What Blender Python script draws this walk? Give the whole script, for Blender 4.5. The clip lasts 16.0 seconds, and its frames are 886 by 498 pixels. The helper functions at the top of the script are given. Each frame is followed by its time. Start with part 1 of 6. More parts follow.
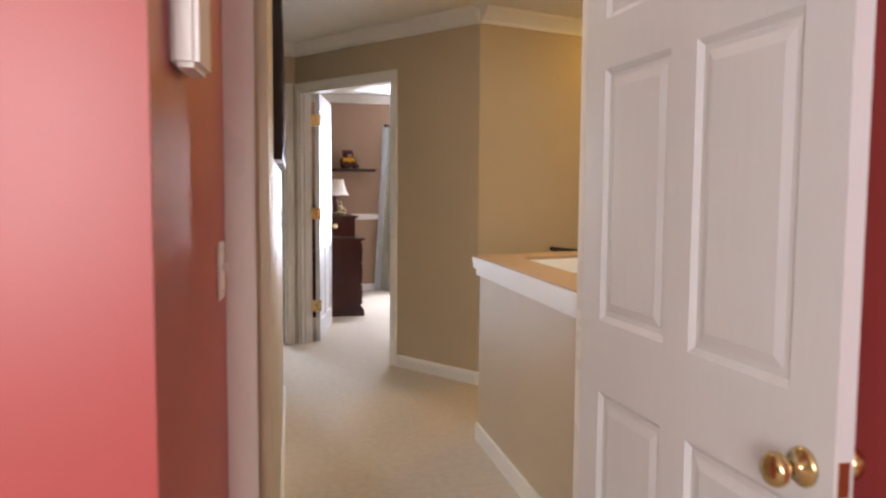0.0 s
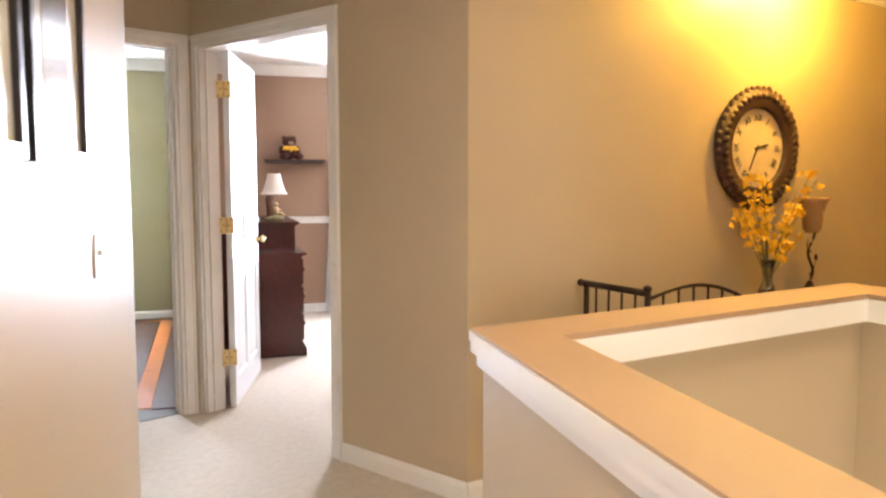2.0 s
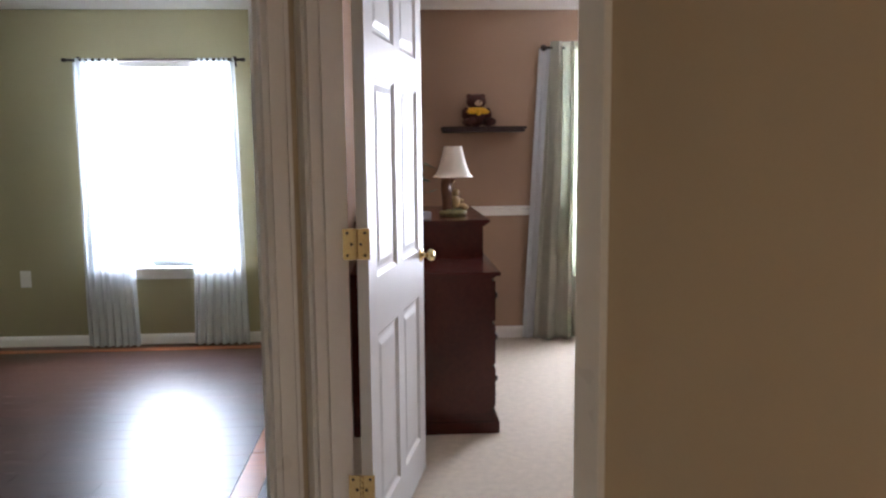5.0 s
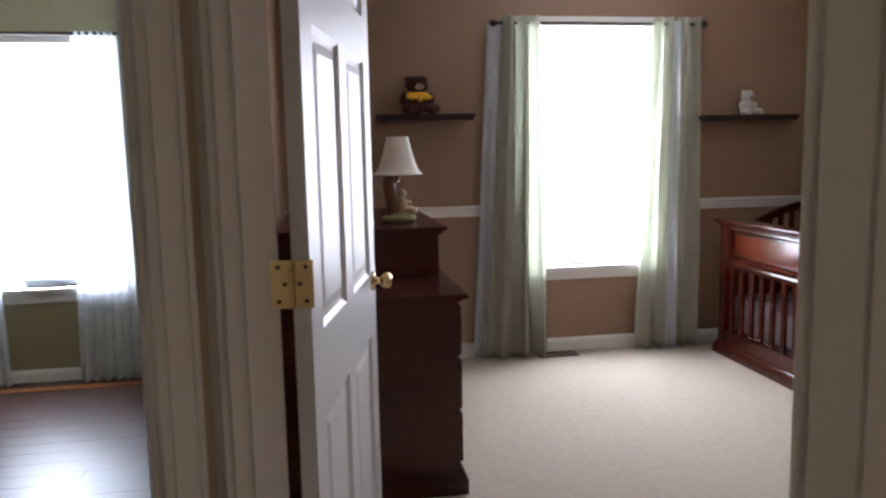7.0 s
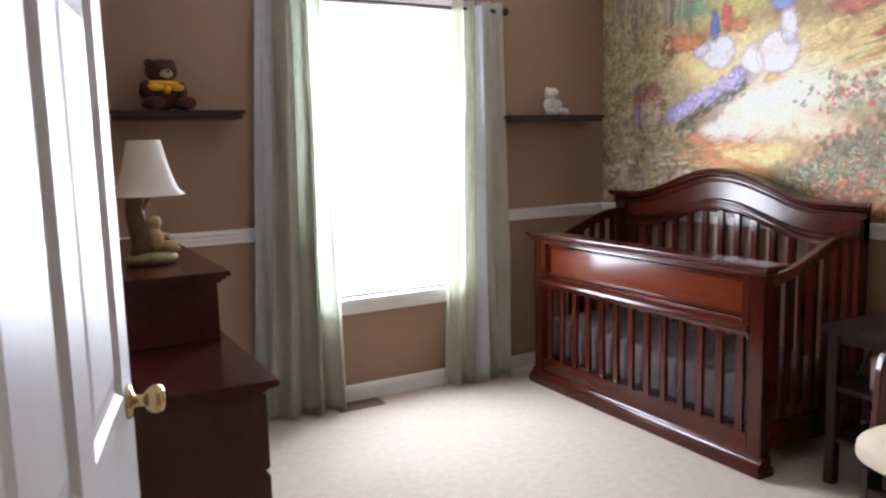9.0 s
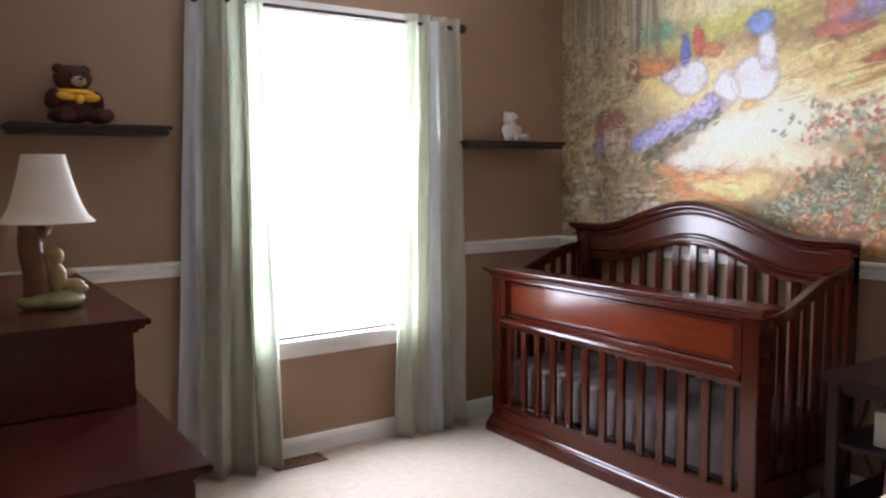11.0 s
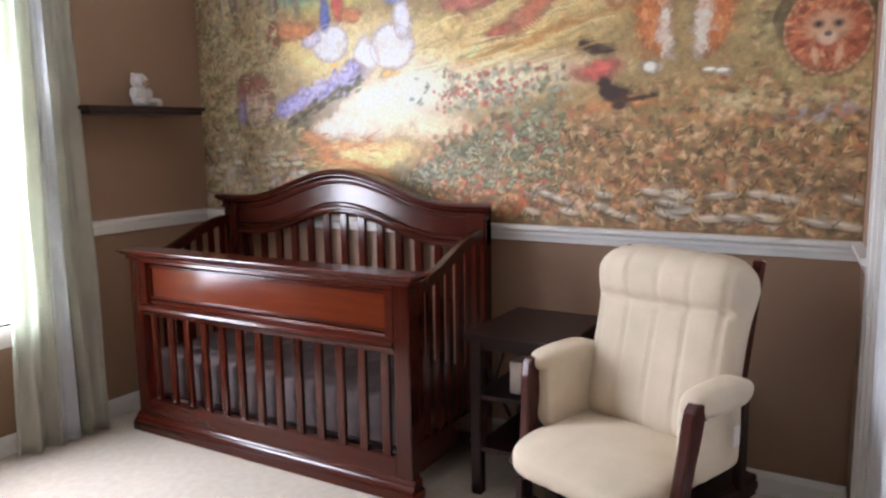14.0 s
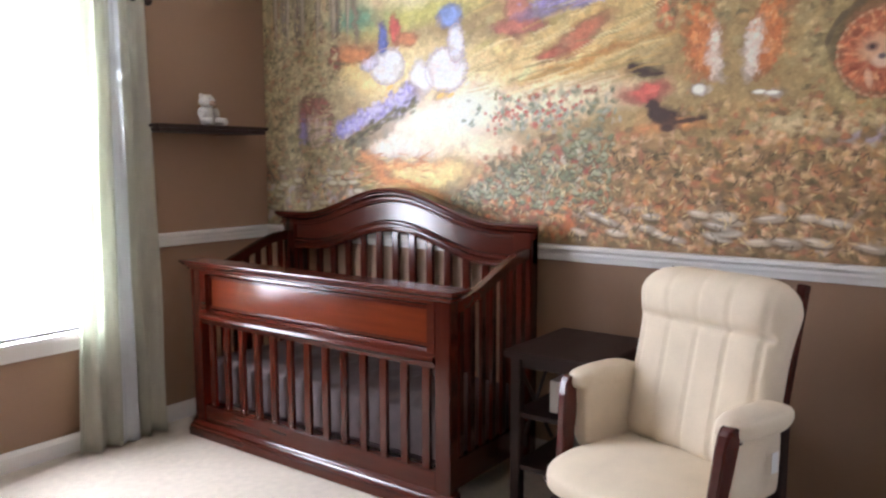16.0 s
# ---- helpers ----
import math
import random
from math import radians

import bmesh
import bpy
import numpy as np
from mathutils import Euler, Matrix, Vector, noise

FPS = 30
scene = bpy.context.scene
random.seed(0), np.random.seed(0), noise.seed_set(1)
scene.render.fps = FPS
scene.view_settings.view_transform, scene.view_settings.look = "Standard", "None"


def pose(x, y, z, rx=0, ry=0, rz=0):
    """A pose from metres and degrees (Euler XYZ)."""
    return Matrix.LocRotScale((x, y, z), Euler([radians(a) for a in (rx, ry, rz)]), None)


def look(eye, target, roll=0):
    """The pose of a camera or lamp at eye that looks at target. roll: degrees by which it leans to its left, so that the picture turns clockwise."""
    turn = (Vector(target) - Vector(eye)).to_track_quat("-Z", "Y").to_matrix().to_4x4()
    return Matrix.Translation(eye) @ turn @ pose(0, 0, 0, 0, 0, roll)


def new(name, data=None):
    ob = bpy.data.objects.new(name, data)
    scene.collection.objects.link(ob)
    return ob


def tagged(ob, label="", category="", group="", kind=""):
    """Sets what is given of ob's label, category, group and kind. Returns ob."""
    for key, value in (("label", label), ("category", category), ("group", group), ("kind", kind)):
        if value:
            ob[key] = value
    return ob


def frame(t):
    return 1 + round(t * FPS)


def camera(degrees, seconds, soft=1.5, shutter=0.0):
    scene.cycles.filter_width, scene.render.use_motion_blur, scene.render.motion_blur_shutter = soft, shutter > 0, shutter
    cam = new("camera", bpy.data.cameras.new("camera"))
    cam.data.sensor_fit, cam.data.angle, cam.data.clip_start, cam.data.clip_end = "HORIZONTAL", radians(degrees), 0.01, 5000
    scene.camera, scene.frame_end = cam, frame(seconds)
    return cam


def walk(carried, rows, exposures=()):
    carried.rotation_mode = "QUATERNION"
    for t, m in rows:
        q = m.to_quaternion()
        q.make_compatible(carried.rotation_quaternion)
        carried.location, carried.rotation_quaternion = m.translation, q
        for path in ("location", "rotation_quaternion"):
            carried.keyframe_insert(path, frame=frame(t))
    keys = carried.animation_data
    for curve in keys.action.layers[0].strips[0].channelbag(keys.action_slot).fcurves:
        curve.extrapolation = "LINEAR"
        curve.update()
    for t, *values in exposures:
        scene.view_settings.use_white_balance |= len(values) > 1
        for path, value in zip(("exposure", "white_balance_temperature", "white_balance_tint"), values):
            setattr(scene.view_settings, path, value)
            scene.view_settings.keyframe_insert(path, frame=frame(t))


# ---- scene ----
cam = camera(60.0, 16.0, soft=2.3, shutter=0.4)
PATH = [
    (0, (-3.79, -9.45, 1.264), (-3.289, -7.52, 1.109), 0.4),
    (0.5, (-3.645, -9.005, 1.271), (-3.136, -7.079, 1.093), -1.8),
    (1, (-3.504, -8.519, 1.279), (-2.983, -6.597, 1.095), -1.3),
    (1.5, (-3.418, -8.073, 1.294), (-2.858, -6.162, 1.112), -0.8),
    (2, (-3.317, -7.625, 1.317), (-2.736, -5.72, 1.136), -0.0),
    (2.5, (-3.262, -7.199, 1.332), (-2.671, -5.296, 1.159), 0.5),
    (3, (-3.244, -6.805, 1.318), (-2.679, -4.893, 1.157), 1.1),
    (3.5, (-3.185, -6.455, 1.325), (-2.742, -4.512, 1.154), 1.8),
    (4, (-3.123, -6.144, 1.303), (-2.86, -4.169, 1.12), 0.9),
    (4.2, (-3.093, -5.976, 1.311), (-2.912, -3.994, 1.113), 0.5),
    (6.3, (-3.170, -4.858, 1.317), (-3.081, -2.877, 1.057), -0.9),
    (6.5, (-3.186, -4.800, 1.312), (-3.022, -2.823, 1.054), -1.0),
    (7, (-3.178, -4.636, 1.311), (-2.853, -2.680, 1.049), -1.1),
    (7.5, (-3.160, -4.345, 1.315), (-2.652, -2.430, 1.037), -1.0),
    (8, (-3.163, -4.114, 1.315), (-2.48, -2.257, 1.021), -0.3),
    (8.5, (-3.156, -3.895, 1.324), (-2.321, -2.1, 1.039), -1.1),
    (9, (-3.139, -3.686, 1.322), (-2.191, -1.945, 1.056), -1.5),
    (9.2, (-3.119, -3.618, 1.328), (-2.144, -1.89, 1.07), -1.4),
    (11.3, (-3.048, -3.272, 1.302), (-1.89, -1.652, 1.115), -0.3),
    (11.5, (-3.079, -3.253, 1.318), (-1.871, -1.673, 1.109), -0.2),
    (12, (-3.128, -3.231, 1.319), (-1.789, -1.766, 1.069), 0.2),
    (12.5, (-3.087, -3.202, 1.343), (-1.621, -1.875, 1.047), -0.2),
    (13, (-3.026, -3.193, 1.34), (-1.451, -2.002, 1.021), -0.3),
    (13.5, (-2.958, -3.206, 1.343), (-1.309, -2.123, 1.018), -0.6),
    (14, (-2.895, -3.216, 1.334), (-1.199, -2.199, 1.035), -0.9),
    (14.5, (-2.854, -3.224, 1.328), (-1.139, -2.228, 1.073), -0.8),
    (15, (-2.844, -3.235, 1.307), (-1.132, -2.222, 1.097), -0.7),
    (15.5, (-2.864, -3.249, 1.318), (-1.183, -2.187, 1.106), -0.6),
    (16, (-2.887, -3.323, 1.305), (-1.283, -2.151, 1.076), -0.1),
]
walk(cam, [(t, look(eye, target, roll)) for t, eye, target, roll in PATH],
     ((0, 1.05), (0.6, 1.5), (1.3, 1.85), (3.2, 1.8), (3.8, 1.35), (4.3, 0.9), (6.0, -0.2), (7.5, -0.35), (9.0, 0.1), (11.5, -0.12), (13.0, -0.38), (14.5, 0.30), (16, 0.24)))

# ---- world, sun and large lights ----
world = bpy.data.worlds.new("sky")
scene.world = world
world.use_nodes = True
wn, wl = world.node_tree.nodes, world.node_tree.links
sky = wn.new("ShaderNodeTexSky")
sky.sky_type, sky.sun_disc = "NISHITA", False
sky.sun_elevation, sky.sun_rotation = radians(48), radians(150)
wn["Background"].inputs["Strength"].default_value = 0.12
wl.new(sky.outputs[0], wn["Background"].inputs[0])
sun = new("sun", bpy.data.lights.new("sun", "SUN"))
sun.data.energy, sun.data.angle, sun.data.color = 2.0, radians(0.53), (1, 0.95, 0.88)
sun.matrix_world = look((-6, -12, 14), (-2, -1, 0))


def area(name, x, y, z, w, h, power, color, target):
    ob = new(name, bpy.data.lights.new(name, "AREA"))
    ob.data.shape, ob.data.size, ob.data.size_y = "RECTANGLE", w, h
    ob.data.energy, ob.data.color = power, color
    ob.matrix_world = look((x, y, z), target)
    return ob


def bulb(name, x, y, z, power, color, size=0.06):
    ob = new(name, bpy.data.lights.new(name, "POINT"))
    ob.data.energy, ob.data.color, ob.data.shadow_soft_size = power, color, size
    ob.location = (x, y, z)
    return ob


DAY = (0.83, 0.87, 1.04)
area("daylight_nursery", -1.445, 0.040, 1.29, 0.765, 1.475, 88, DAY, (-1.445, -2, 1.29))
area("daylight_behind_nursery_shade", -1.445, 0.053, 1.29, 0.76, 1.47, 30, DAY, (-1.445, -2, 1.29))
area("daylight_green_room", -4.72, 0.040, 1.24, 0.895, 1.35, 100, (0.79, 0.88, 1.08), (-4.74, -2, 1.225))
area("daylight_behind_green_room_shade", -4.72, 0.053, 1.24, 0.89, 1.34, 30, (0.79, 0.88, 1.08), (-4.74, -2, 1.225))
area("daylight_red_room", -4.75, -11.3, 1.5, 1.2, 1.4, 48, (1, 0.96, 0.97), (-4.9, -8.5, 1.3))
bulb("wall_bulb", -0.50, -4.56, 2.32, 27, (1, 0.57, 0.09), 0.05)
# Added fill above the stairwell for the clock wall; no fixture is known.
area("stair_hall_fill", -1.5, -6.7, 2.36, 1.2, 1.2, 9, (1, 0.85, 0.66), (-1.5, -6.7, 0))
# Unseen fill from below, added to brighten the inner faces of the well.
area("stair_foot_fill", -1.75, -6.75, -1.5, 0.9, 0.9, 13, (1, 0.93, 0.82), (-1.75, -6.75, 2))
# Invented overhead fill that lifts the hall carpet and the doorway wall.
area("hall_ceiling_fill", -3.28, -6.7, 2.37, 0.3, 0.3, 4, (1, 0.85, 0.68), (-3.28, -6.7, 0))


# ---- materials ----
def mat(name, base, rough=0.6, metal=0.0, var=0.08, scale=6.0, fine=120.0, bump=0.1, stretch=(1, 1, 1), coat=0.0, second=None, depth=0.002, spec=0.5):
    m = bpy.data.materials.new(name)
    m.use_nodes = True
    n, l = m.node_tree.nodes, m.node_tree.links
    b = n["Principled BSDF"]
    b.inputs["Roughness"].default_value, b.inputs["Metallic"].default_value = rough, metal
    b.inputs["Coat Weight"].default_value = coat
    b.inputs["Coat Roughness"].default_value = 0.15
    tc, mp = n.new("ShaderNodeTexCoord"), n.new("ShaderNodeMapping")
    mp.inputs["Scale"].default_value = stretch
    l.new(tc.outputs["Object"], mp.inputs[0])
    big, small = n.new("ShaderNodeTexNoise"), n.new("ShaderNodeTexNoise")
    big.inputs["Scale"].default_value, big.inputs["Detail"].default_value = scale, 4
    small.inputs["Scale"].default_value, small.inputs["Detail"].default_value = fine, 3
    l.new(mp.outputs[0], big.inputs[0]), l.new(mp.outputs[0], small.inputs[0])
    ramp = n.new("ShaderNodeValToRGB")
    dark = second or tuple(c * (1 - 2.2 * var) for c in base)
    light = tuple(min(1, c * (1 + 1.2 * var)) for c in base)
    ramp.color_ramp.elements[0].position, ramp.color_ramp.elements[0].color = 0.3, (*dark, 1)
    ramp.color_ramp.elements[1].position, ramp.color_ramp.elements[1].color = 0.7, (*light, 1)
    add = n.new("ShaderNodeMath")
    add.operation = "MULTIPLY_ADD"
    add.inputs[1].default_value = 0.35
    l.new(small.outputs["Fac"], add.inputs[0])
    sc = n.new("ShaderNodeMath")
    sc.operation = "MULTIPLY"
    sc.inputs[1].default_value = 0.65
    l.new(big.outputs["Fac"], sc.inputs[0]), l.new(sc.outputs[0], add.inputs[2])
    l.new(add.outputs[0], ramp.inputs[0]), l.new(ramp.outputs[0], b.inputs["Base Color"])
    bp = n.new("ShaderNodeBump")
    bp.inputs["Strength"].default_value, bp.inputs["Distance"].default_value = bump, depth
    l.new(small.outputs["Fac"], bp.inputs["Height"]), l.new(bp.outputs[0], b.inputs["Normal"])
    b.inputs["Specular IOR Level"].default_value = spec
    rr = n.new("ShaderNodeMapRange")
    rr.inputs["To Min"].default_value, rr.inputs["To Max"].default_value = max(0.03, rough - 0.08), min(1, rough + 0.08)
    l.new(big.outputs["Fac"], rr.inputs[0]), l.new(rr.outputs[0], b.inputs["Roughness"])
    return m


TAN = mat("tan_wall_paint", (0.47, 0.38, 0.26), 0.42, var=0.02, scale=1.5, fine=240, bump=0.12, depth=0.001)
BROWN = mat("brown_wall_paint", (0.30, 0.185, 0.115), 0.5, var=0.03, scale=1.5, fine=240, bump=0.12, depth=0.001)
GREEN = mat("green_wall_paint", (0.325, 0.288, 0.165), 0.55, var=0.03, scale=1.5, fine=240, bump=0.1, depth=0.001)
RED = mat("red_wall_paint", (0.38, 0.062, 0.058), 0.42, var=0.04, scale=1.5, fine=240, bump=0.12, depth=0.001)
WHITE = mat("white_gloss_trim_paint", (0.76, 0.74, 0.70), 0.3, var=0.02, scale=3, fine=90, bump=0.05, depth=0.001)
DOORW = mat("white_embossed_door_paint", (0.67, 0.68, 0.69), 0.42, var=0.02, scale=3, fine=70, bump=0.12, stretch=(1, 1, 0.12), depth=0.001, spec=0.35)
CEIL = mat("ceiling_paint", (0.78, 0.77, 0.73), 0.85, var=0.02, scale=2, fine=60, bump=0.2)
CARPET = mat("beige_cut_pile_carpet", (0.60, 0.52, 0.42), 0.95, var=0.06, scale=27, fine=310, bump=0.9, depth=0.006)
DARKWOOD = mat("dark_cherry_wood", (0.070, 0.014, 0.010), 0.22, var=0.12, scale=3, fine=40, bump=0.05, stretch=(1, 0.08, 1), coat=0.0, second=(0.040, 0.008, 0.007), depth=0.001)
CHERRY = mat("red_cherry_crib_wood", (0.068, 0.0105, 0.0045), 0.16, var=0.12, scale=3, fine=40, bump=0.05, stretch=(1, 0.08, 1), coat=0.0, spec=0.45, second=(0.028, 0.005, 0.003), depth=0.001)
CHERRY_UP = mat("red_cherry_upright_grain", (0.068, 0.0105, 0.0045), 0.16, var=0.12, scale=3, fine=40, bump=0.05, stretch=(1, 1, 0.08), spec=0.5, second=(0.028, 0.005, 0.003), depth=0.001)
# Orange-red stain, lightened against the darker frame partly to stand in for gloss.
CHERRY_PANEL = mat("cherry_panel_gloss_in_colour", (0.125, 0.020, 0.0055), 0.14, var=0.15, scale=3, fine=40, bump=0.05, stretch=(1, 0.08, 1), coat=0.0, spec=0.4, second=(0.06, 0.009, 0.004), depth=0.001)
ESPRESSO = mat("espresso_wood", (0.026, 0.010, 0.008), 0.42, var=0.2, scale=4, fine=50, bump=0.05, stretch=(0.1, 1, 1), depth=0.001, spec=0.35)
BRASS = mat("polished_brass", (0.66, 0.50, 0.25), 0.22, 1.0, var=0.06, scale=20, fine=200, bump=0.03, depth=0.001)
IRON = mat("dark_bronze_iron", (0.05, 0.035, 0.03), 0.42, 0.8, var=0.2, scale=20, fine=200, bump=0.2, depth=0.001)
SAGE = mat("sage_green_curtain_weave", (0.52, 0.475, 0.40), 0.6, var=0.12, scale=14, fine=300, bump=0.3, stretch=(1, 1, 0.5), depth=0.001)
GAUZE = mat("white_gauze_fabric", (0.86, 0.88, 0.90), 0.8, var=0.02, scale=20, fine=400, bump=0.1, depth=0.001)
SHEER = mat("white_sheer_fabric", (0.80, 0.82, 0.84), 0.8, var=0.02, scale=20, fine=400, bump=0.1, depth=0.001)
CREAM = mat("cream_microfibre_upholstery", (0.68, 0.575, 0.43), 0.9, var=0.05, scale=9, fine=260, bump=0.35, depth=0.0015)
for fabric, share in ((SHEER, 0.65), (GAUZE, 0.55), (SAGE, 0.46)):
    fn, fl = fabric.node_tree.nodes, fabric.node_tree.links
    tr, mx = fn.new("ShaderNodeBsdfTranslucent"), fn.new("ShaderNodeMixShader")
    mx.inputs[0].default_value = share
    if fabric is SAGE:
        tr.inputs[0].default_value = (0.74, 0.79, 0.68, 1)
    else:
        fl.new(fn["Color Ramp"].outputs[0], tr.inputs[0])
    fl.new(fn["Principled BSDF"].outputs[0], mx.inputs[1]), fl.new(tr.outputs[0], mx.inputs[2])
    fl.new(mx.outputs[0], fn["Material Output"].inputs[0])
gz = GAUZE.node_tree
tp, gm = gz.nodes.new("ShaderNodeBsdfTransparent"), gz.nodes.new("ShaderNodeMixShader")
gm.inputs[0].default_value = 0.30
last = gz.nodes["Material Output"].inputs[0].links[0].from_socket
gz.links.new(last, gm.inputs[1]), gz.links.new(tp.outputs[0], gm.inputs[2]), gz.links.new(gm.outputs[0], gz.nodes["Material Output"].inputs[0])
MATTRESS = mat("brown_crib_sheet_fabric", (0.085, 0.060, 0.057), 0.9, var=0.15, scale=20, fine=260, bump=0.3, depth=0.001)
PLANK = mat("dark_wood_floor", (0.055, 0.022, 0.014), 0.36, var=0.3, scale=5, fine=60, bump=0.05, stretch=(0.1, 1, 1), second=(0.02, 0.01, 0.008), depth=0.001)
INLAY = mat("orange_oak_border", (0.42, 0.13, 0.035), 0.3, var=0.15, scale=6, fine=60, bump=0.05, stretch=(0.1, 1, 1), depth=0.001)
PLASTIC = mat("white_plastic", (0.72, 0.70, 0.66), 0.35, var=0.02, scale=9, fine=90, bump=0.02)
BLACK = mat("black_satin_frame", (0.012, 0.011, 0.012), 0.3, var=0.1, scale=9, fine=90, bump=0.03)


# ---- building helpers ----
def mesh_object(name, bm, materials, parent=None, label="", kind="", smooth=False, bevel=0.0):
    if bevel:
        bmesh.ops.bevel(bm, geom=bm.edges[:], offset=bevel, segments=2, affect="EDGES", clamp_overlap=True)
    bmesh.ops.recalc_face_normals(bm, faces=bm.faces[:])
    me = bpy.data.meshes.new(name)
    bm.to_mesh(me)
    bm.free()
    for m in materials if isinstance(materials, (list, tuple)) else [materials]:
        me.materials.append(m)
    if smooth:
        me.polygons.foreach_set("use_smooth", [True] * len(me.polygons))
    ob = new(name, me)
    if parent:
        ob.parent = parent
    return tagged(ob, label, kind=kind)


def part(name, bm, material, parent, label="", smooth=False, bevel=0.0):
    return mesh_object(name, bm, material, parent, label, smooth=smooth, bevel=bevel)


def thing(name, label, category, m=None, group=""):
    ob = new(name)
    ob.empty_display_size = 0.1
    ob.matrix_world = m or pose(0, 0, 0)
    return tagged(ob, label, category, group)


def structure(name, bm, material, smooth=False, bevel=0.0, label=""):
    return mesh_object(name, bm, material, None, label, "structure", smooth, bevel)


def box(bm, x0, y0, z0, x1, y1, z1, m=None):
    v = [bm.verts.new(Vector((x, y, z))) for x in (x0, x1) for y in (y0, y1) for z in (z0, z1)]
    if m:
        for q in v:
            q.co = m @ q.co
    fs = [bm.faces.new([v[i] for i in f]) for f in ((0, 1, 3, 2), (4, 6, 7, 5), (0, 4, 5, 1), (2, 3, 7, 6), (0, 2, 6, 4), (1, 5, 7, 3))]
    return v, fs


def boxes(*rows, m=None):
    bm = bmesh.new()
    for r in rows:
        box(bm, *r, m=m)
    return bm


def lathe(bm, profile, at=(0, 0, 0), seg=20, turn=None):
    rings = []
    for r, z in profile:
        ring = []
        for k in range(seg):
            a = math.tau * k / seg
            p = Vector((r * math.cos(a), r * math.sin(a), z))
            ring.append(bm.verts.new((turn @ p if turn else p) + Vector(at)))
        rings.append(ring)
    for a, b in zip(rings, rings[1:]):
        for k in range(seg):
            bm.faces.new((a[k], a[(k + 1) % seg], b[(k + 1) % seg], b[k]))
    bm.faces.new(rings[0][::-1])
    bm.faces.new(rings[-1])


def tube(bm, points, r, seg=8, taper=1.0):
    pts = [Vector(p) for p in points]
    rings = []
    for i, p in enumerate(pts):
        d = (pts[min(i + 1, len(pts) - 1)] - pts[max(i - 1, 0)]).normalized()
        u = d.cross(Vector((0, 0, 1)) if abs(d.z) < 0.9 else Vector((1, 0, 0))).normalized()
        w = d.cross(u)
        rr = r * (1 + (taper - 1) * i / max(1, len(pts) - 1))
        rings.append([bm.verts.new(p + (u * math.cos(math.tau * k / seg) + w * math.sin(math.tau * k / seg)) * rr) for k in range(seg)])
    for a, b in zip(rings, rings[1:]):
        for k in range(seg):
            bm.faces.new((a[k], a[(k + 1) % seg], b[(k + 1) % seg], b[k]))
    bm.faces.new(rings[0][::-1]), bm.faces.new(rings[-1])


def blob(bm, c, r, seg=14, rough=0.0, turn=None):
    m = Matrix.Translation(c) @ (turn or Matrix()) @ Matrix.Diagonal((*r, 1))
    made = bmesh.ops.create_uvsphere(bm, u_segments=seg, v_segments=seg // 2 + 1, radius=1, matrix=m)
    if rough:
        for v in made["verts"]:
            v.co += Vector(noise.noise_vector(v.co * 60)) * rough


def frame_of(p0, p1):
    """Matrix whose x runs from p0 to p1 and whose y points to the left of it."""
    d = Vector((p1[0] - p0[0], p1[1] - p0[1], 0))
    return Matrix.LocRotScale((p0[0], p0[1], 0), Euler((0, 0, math.atan2(d.y, d.x))), None), d.length


def wall(name, p0, p1, thick, h, face, back, openings=(), z0=0.0):
    """A wall whose visible face runs from p0 to p1; the body lies to the left of that line."""
    m, length = frame_of(p0, p1)
    bm = bmesh.new()
    cuts, s = [], 0.0
    for a, b, lo, hi in sorted(openings):
        cuts.append((s, a, z0, h))
        if lo > z0:
            cuts.append((a, b, z0, lo))
        cuts.append((a, b, hi, h))
        s = b
    cuts.append((s, length, z0, h))
    for a, b, lo, hi in cuts:
        if b - a < 1e-4:
            continue
        _, fs = box(bm, a, 0, lo, b, thick, hi, m)
        for f in fs:
            f.material_index = 0
        fs[3].material_index = 1
    return structure(name, bm, [face, back])


def sweep(bm, p0, p1, profile, off=0.0, cut0=0.0, cut1=0.0):
    """A moulding of that profile (out, up) along the right-hand face of the line p0 to p1; cut: how much shorter it gets for each metre out."""
    m, length = frame_of(p0, p1)
    a = [bm.verts.new(m @ Vector((cut0 * o, -o - off, z))) for o, z in profile]
    b = [bm.verts.new(m @ Vector((length - cut1 * o, -o - off, z))) for o, z in profile]
    for k in range(len(profile)):
        j = (k + 1) % len(profile)
        bm.faces.new((a[k], a[j], b[j], b[k]))
    bm.faces.new(a), bm.faces.new(b[::-1])


BASE = [(0.001, 0), (0.014, 0), (0.014, 0.062), (0.009, 0.078), (0.004, 0.085), (0.001, 0.085)]
RAIL = [(0.001, 0.885), (0.010, 0.887), (0.014, 0.905), (0.020, 0.915), (0.020, 0.925), (0.034, 0.938), (0.034, 0.950), (0.001, 0.953)]
CROWN = [(0.001, 2.305), (0.012, 2.305), (0.018, 2.325), (0.05, 2.36), (0.075, 2.385), (0.08, 2.399), (0.001, 2.399)]


def moulding(name, profile, *runs, material=None):
    bm = bmesh.new()
    for r in runs:
        sweep(bm, *r)
    return structure(name, bm, material or WHITE)


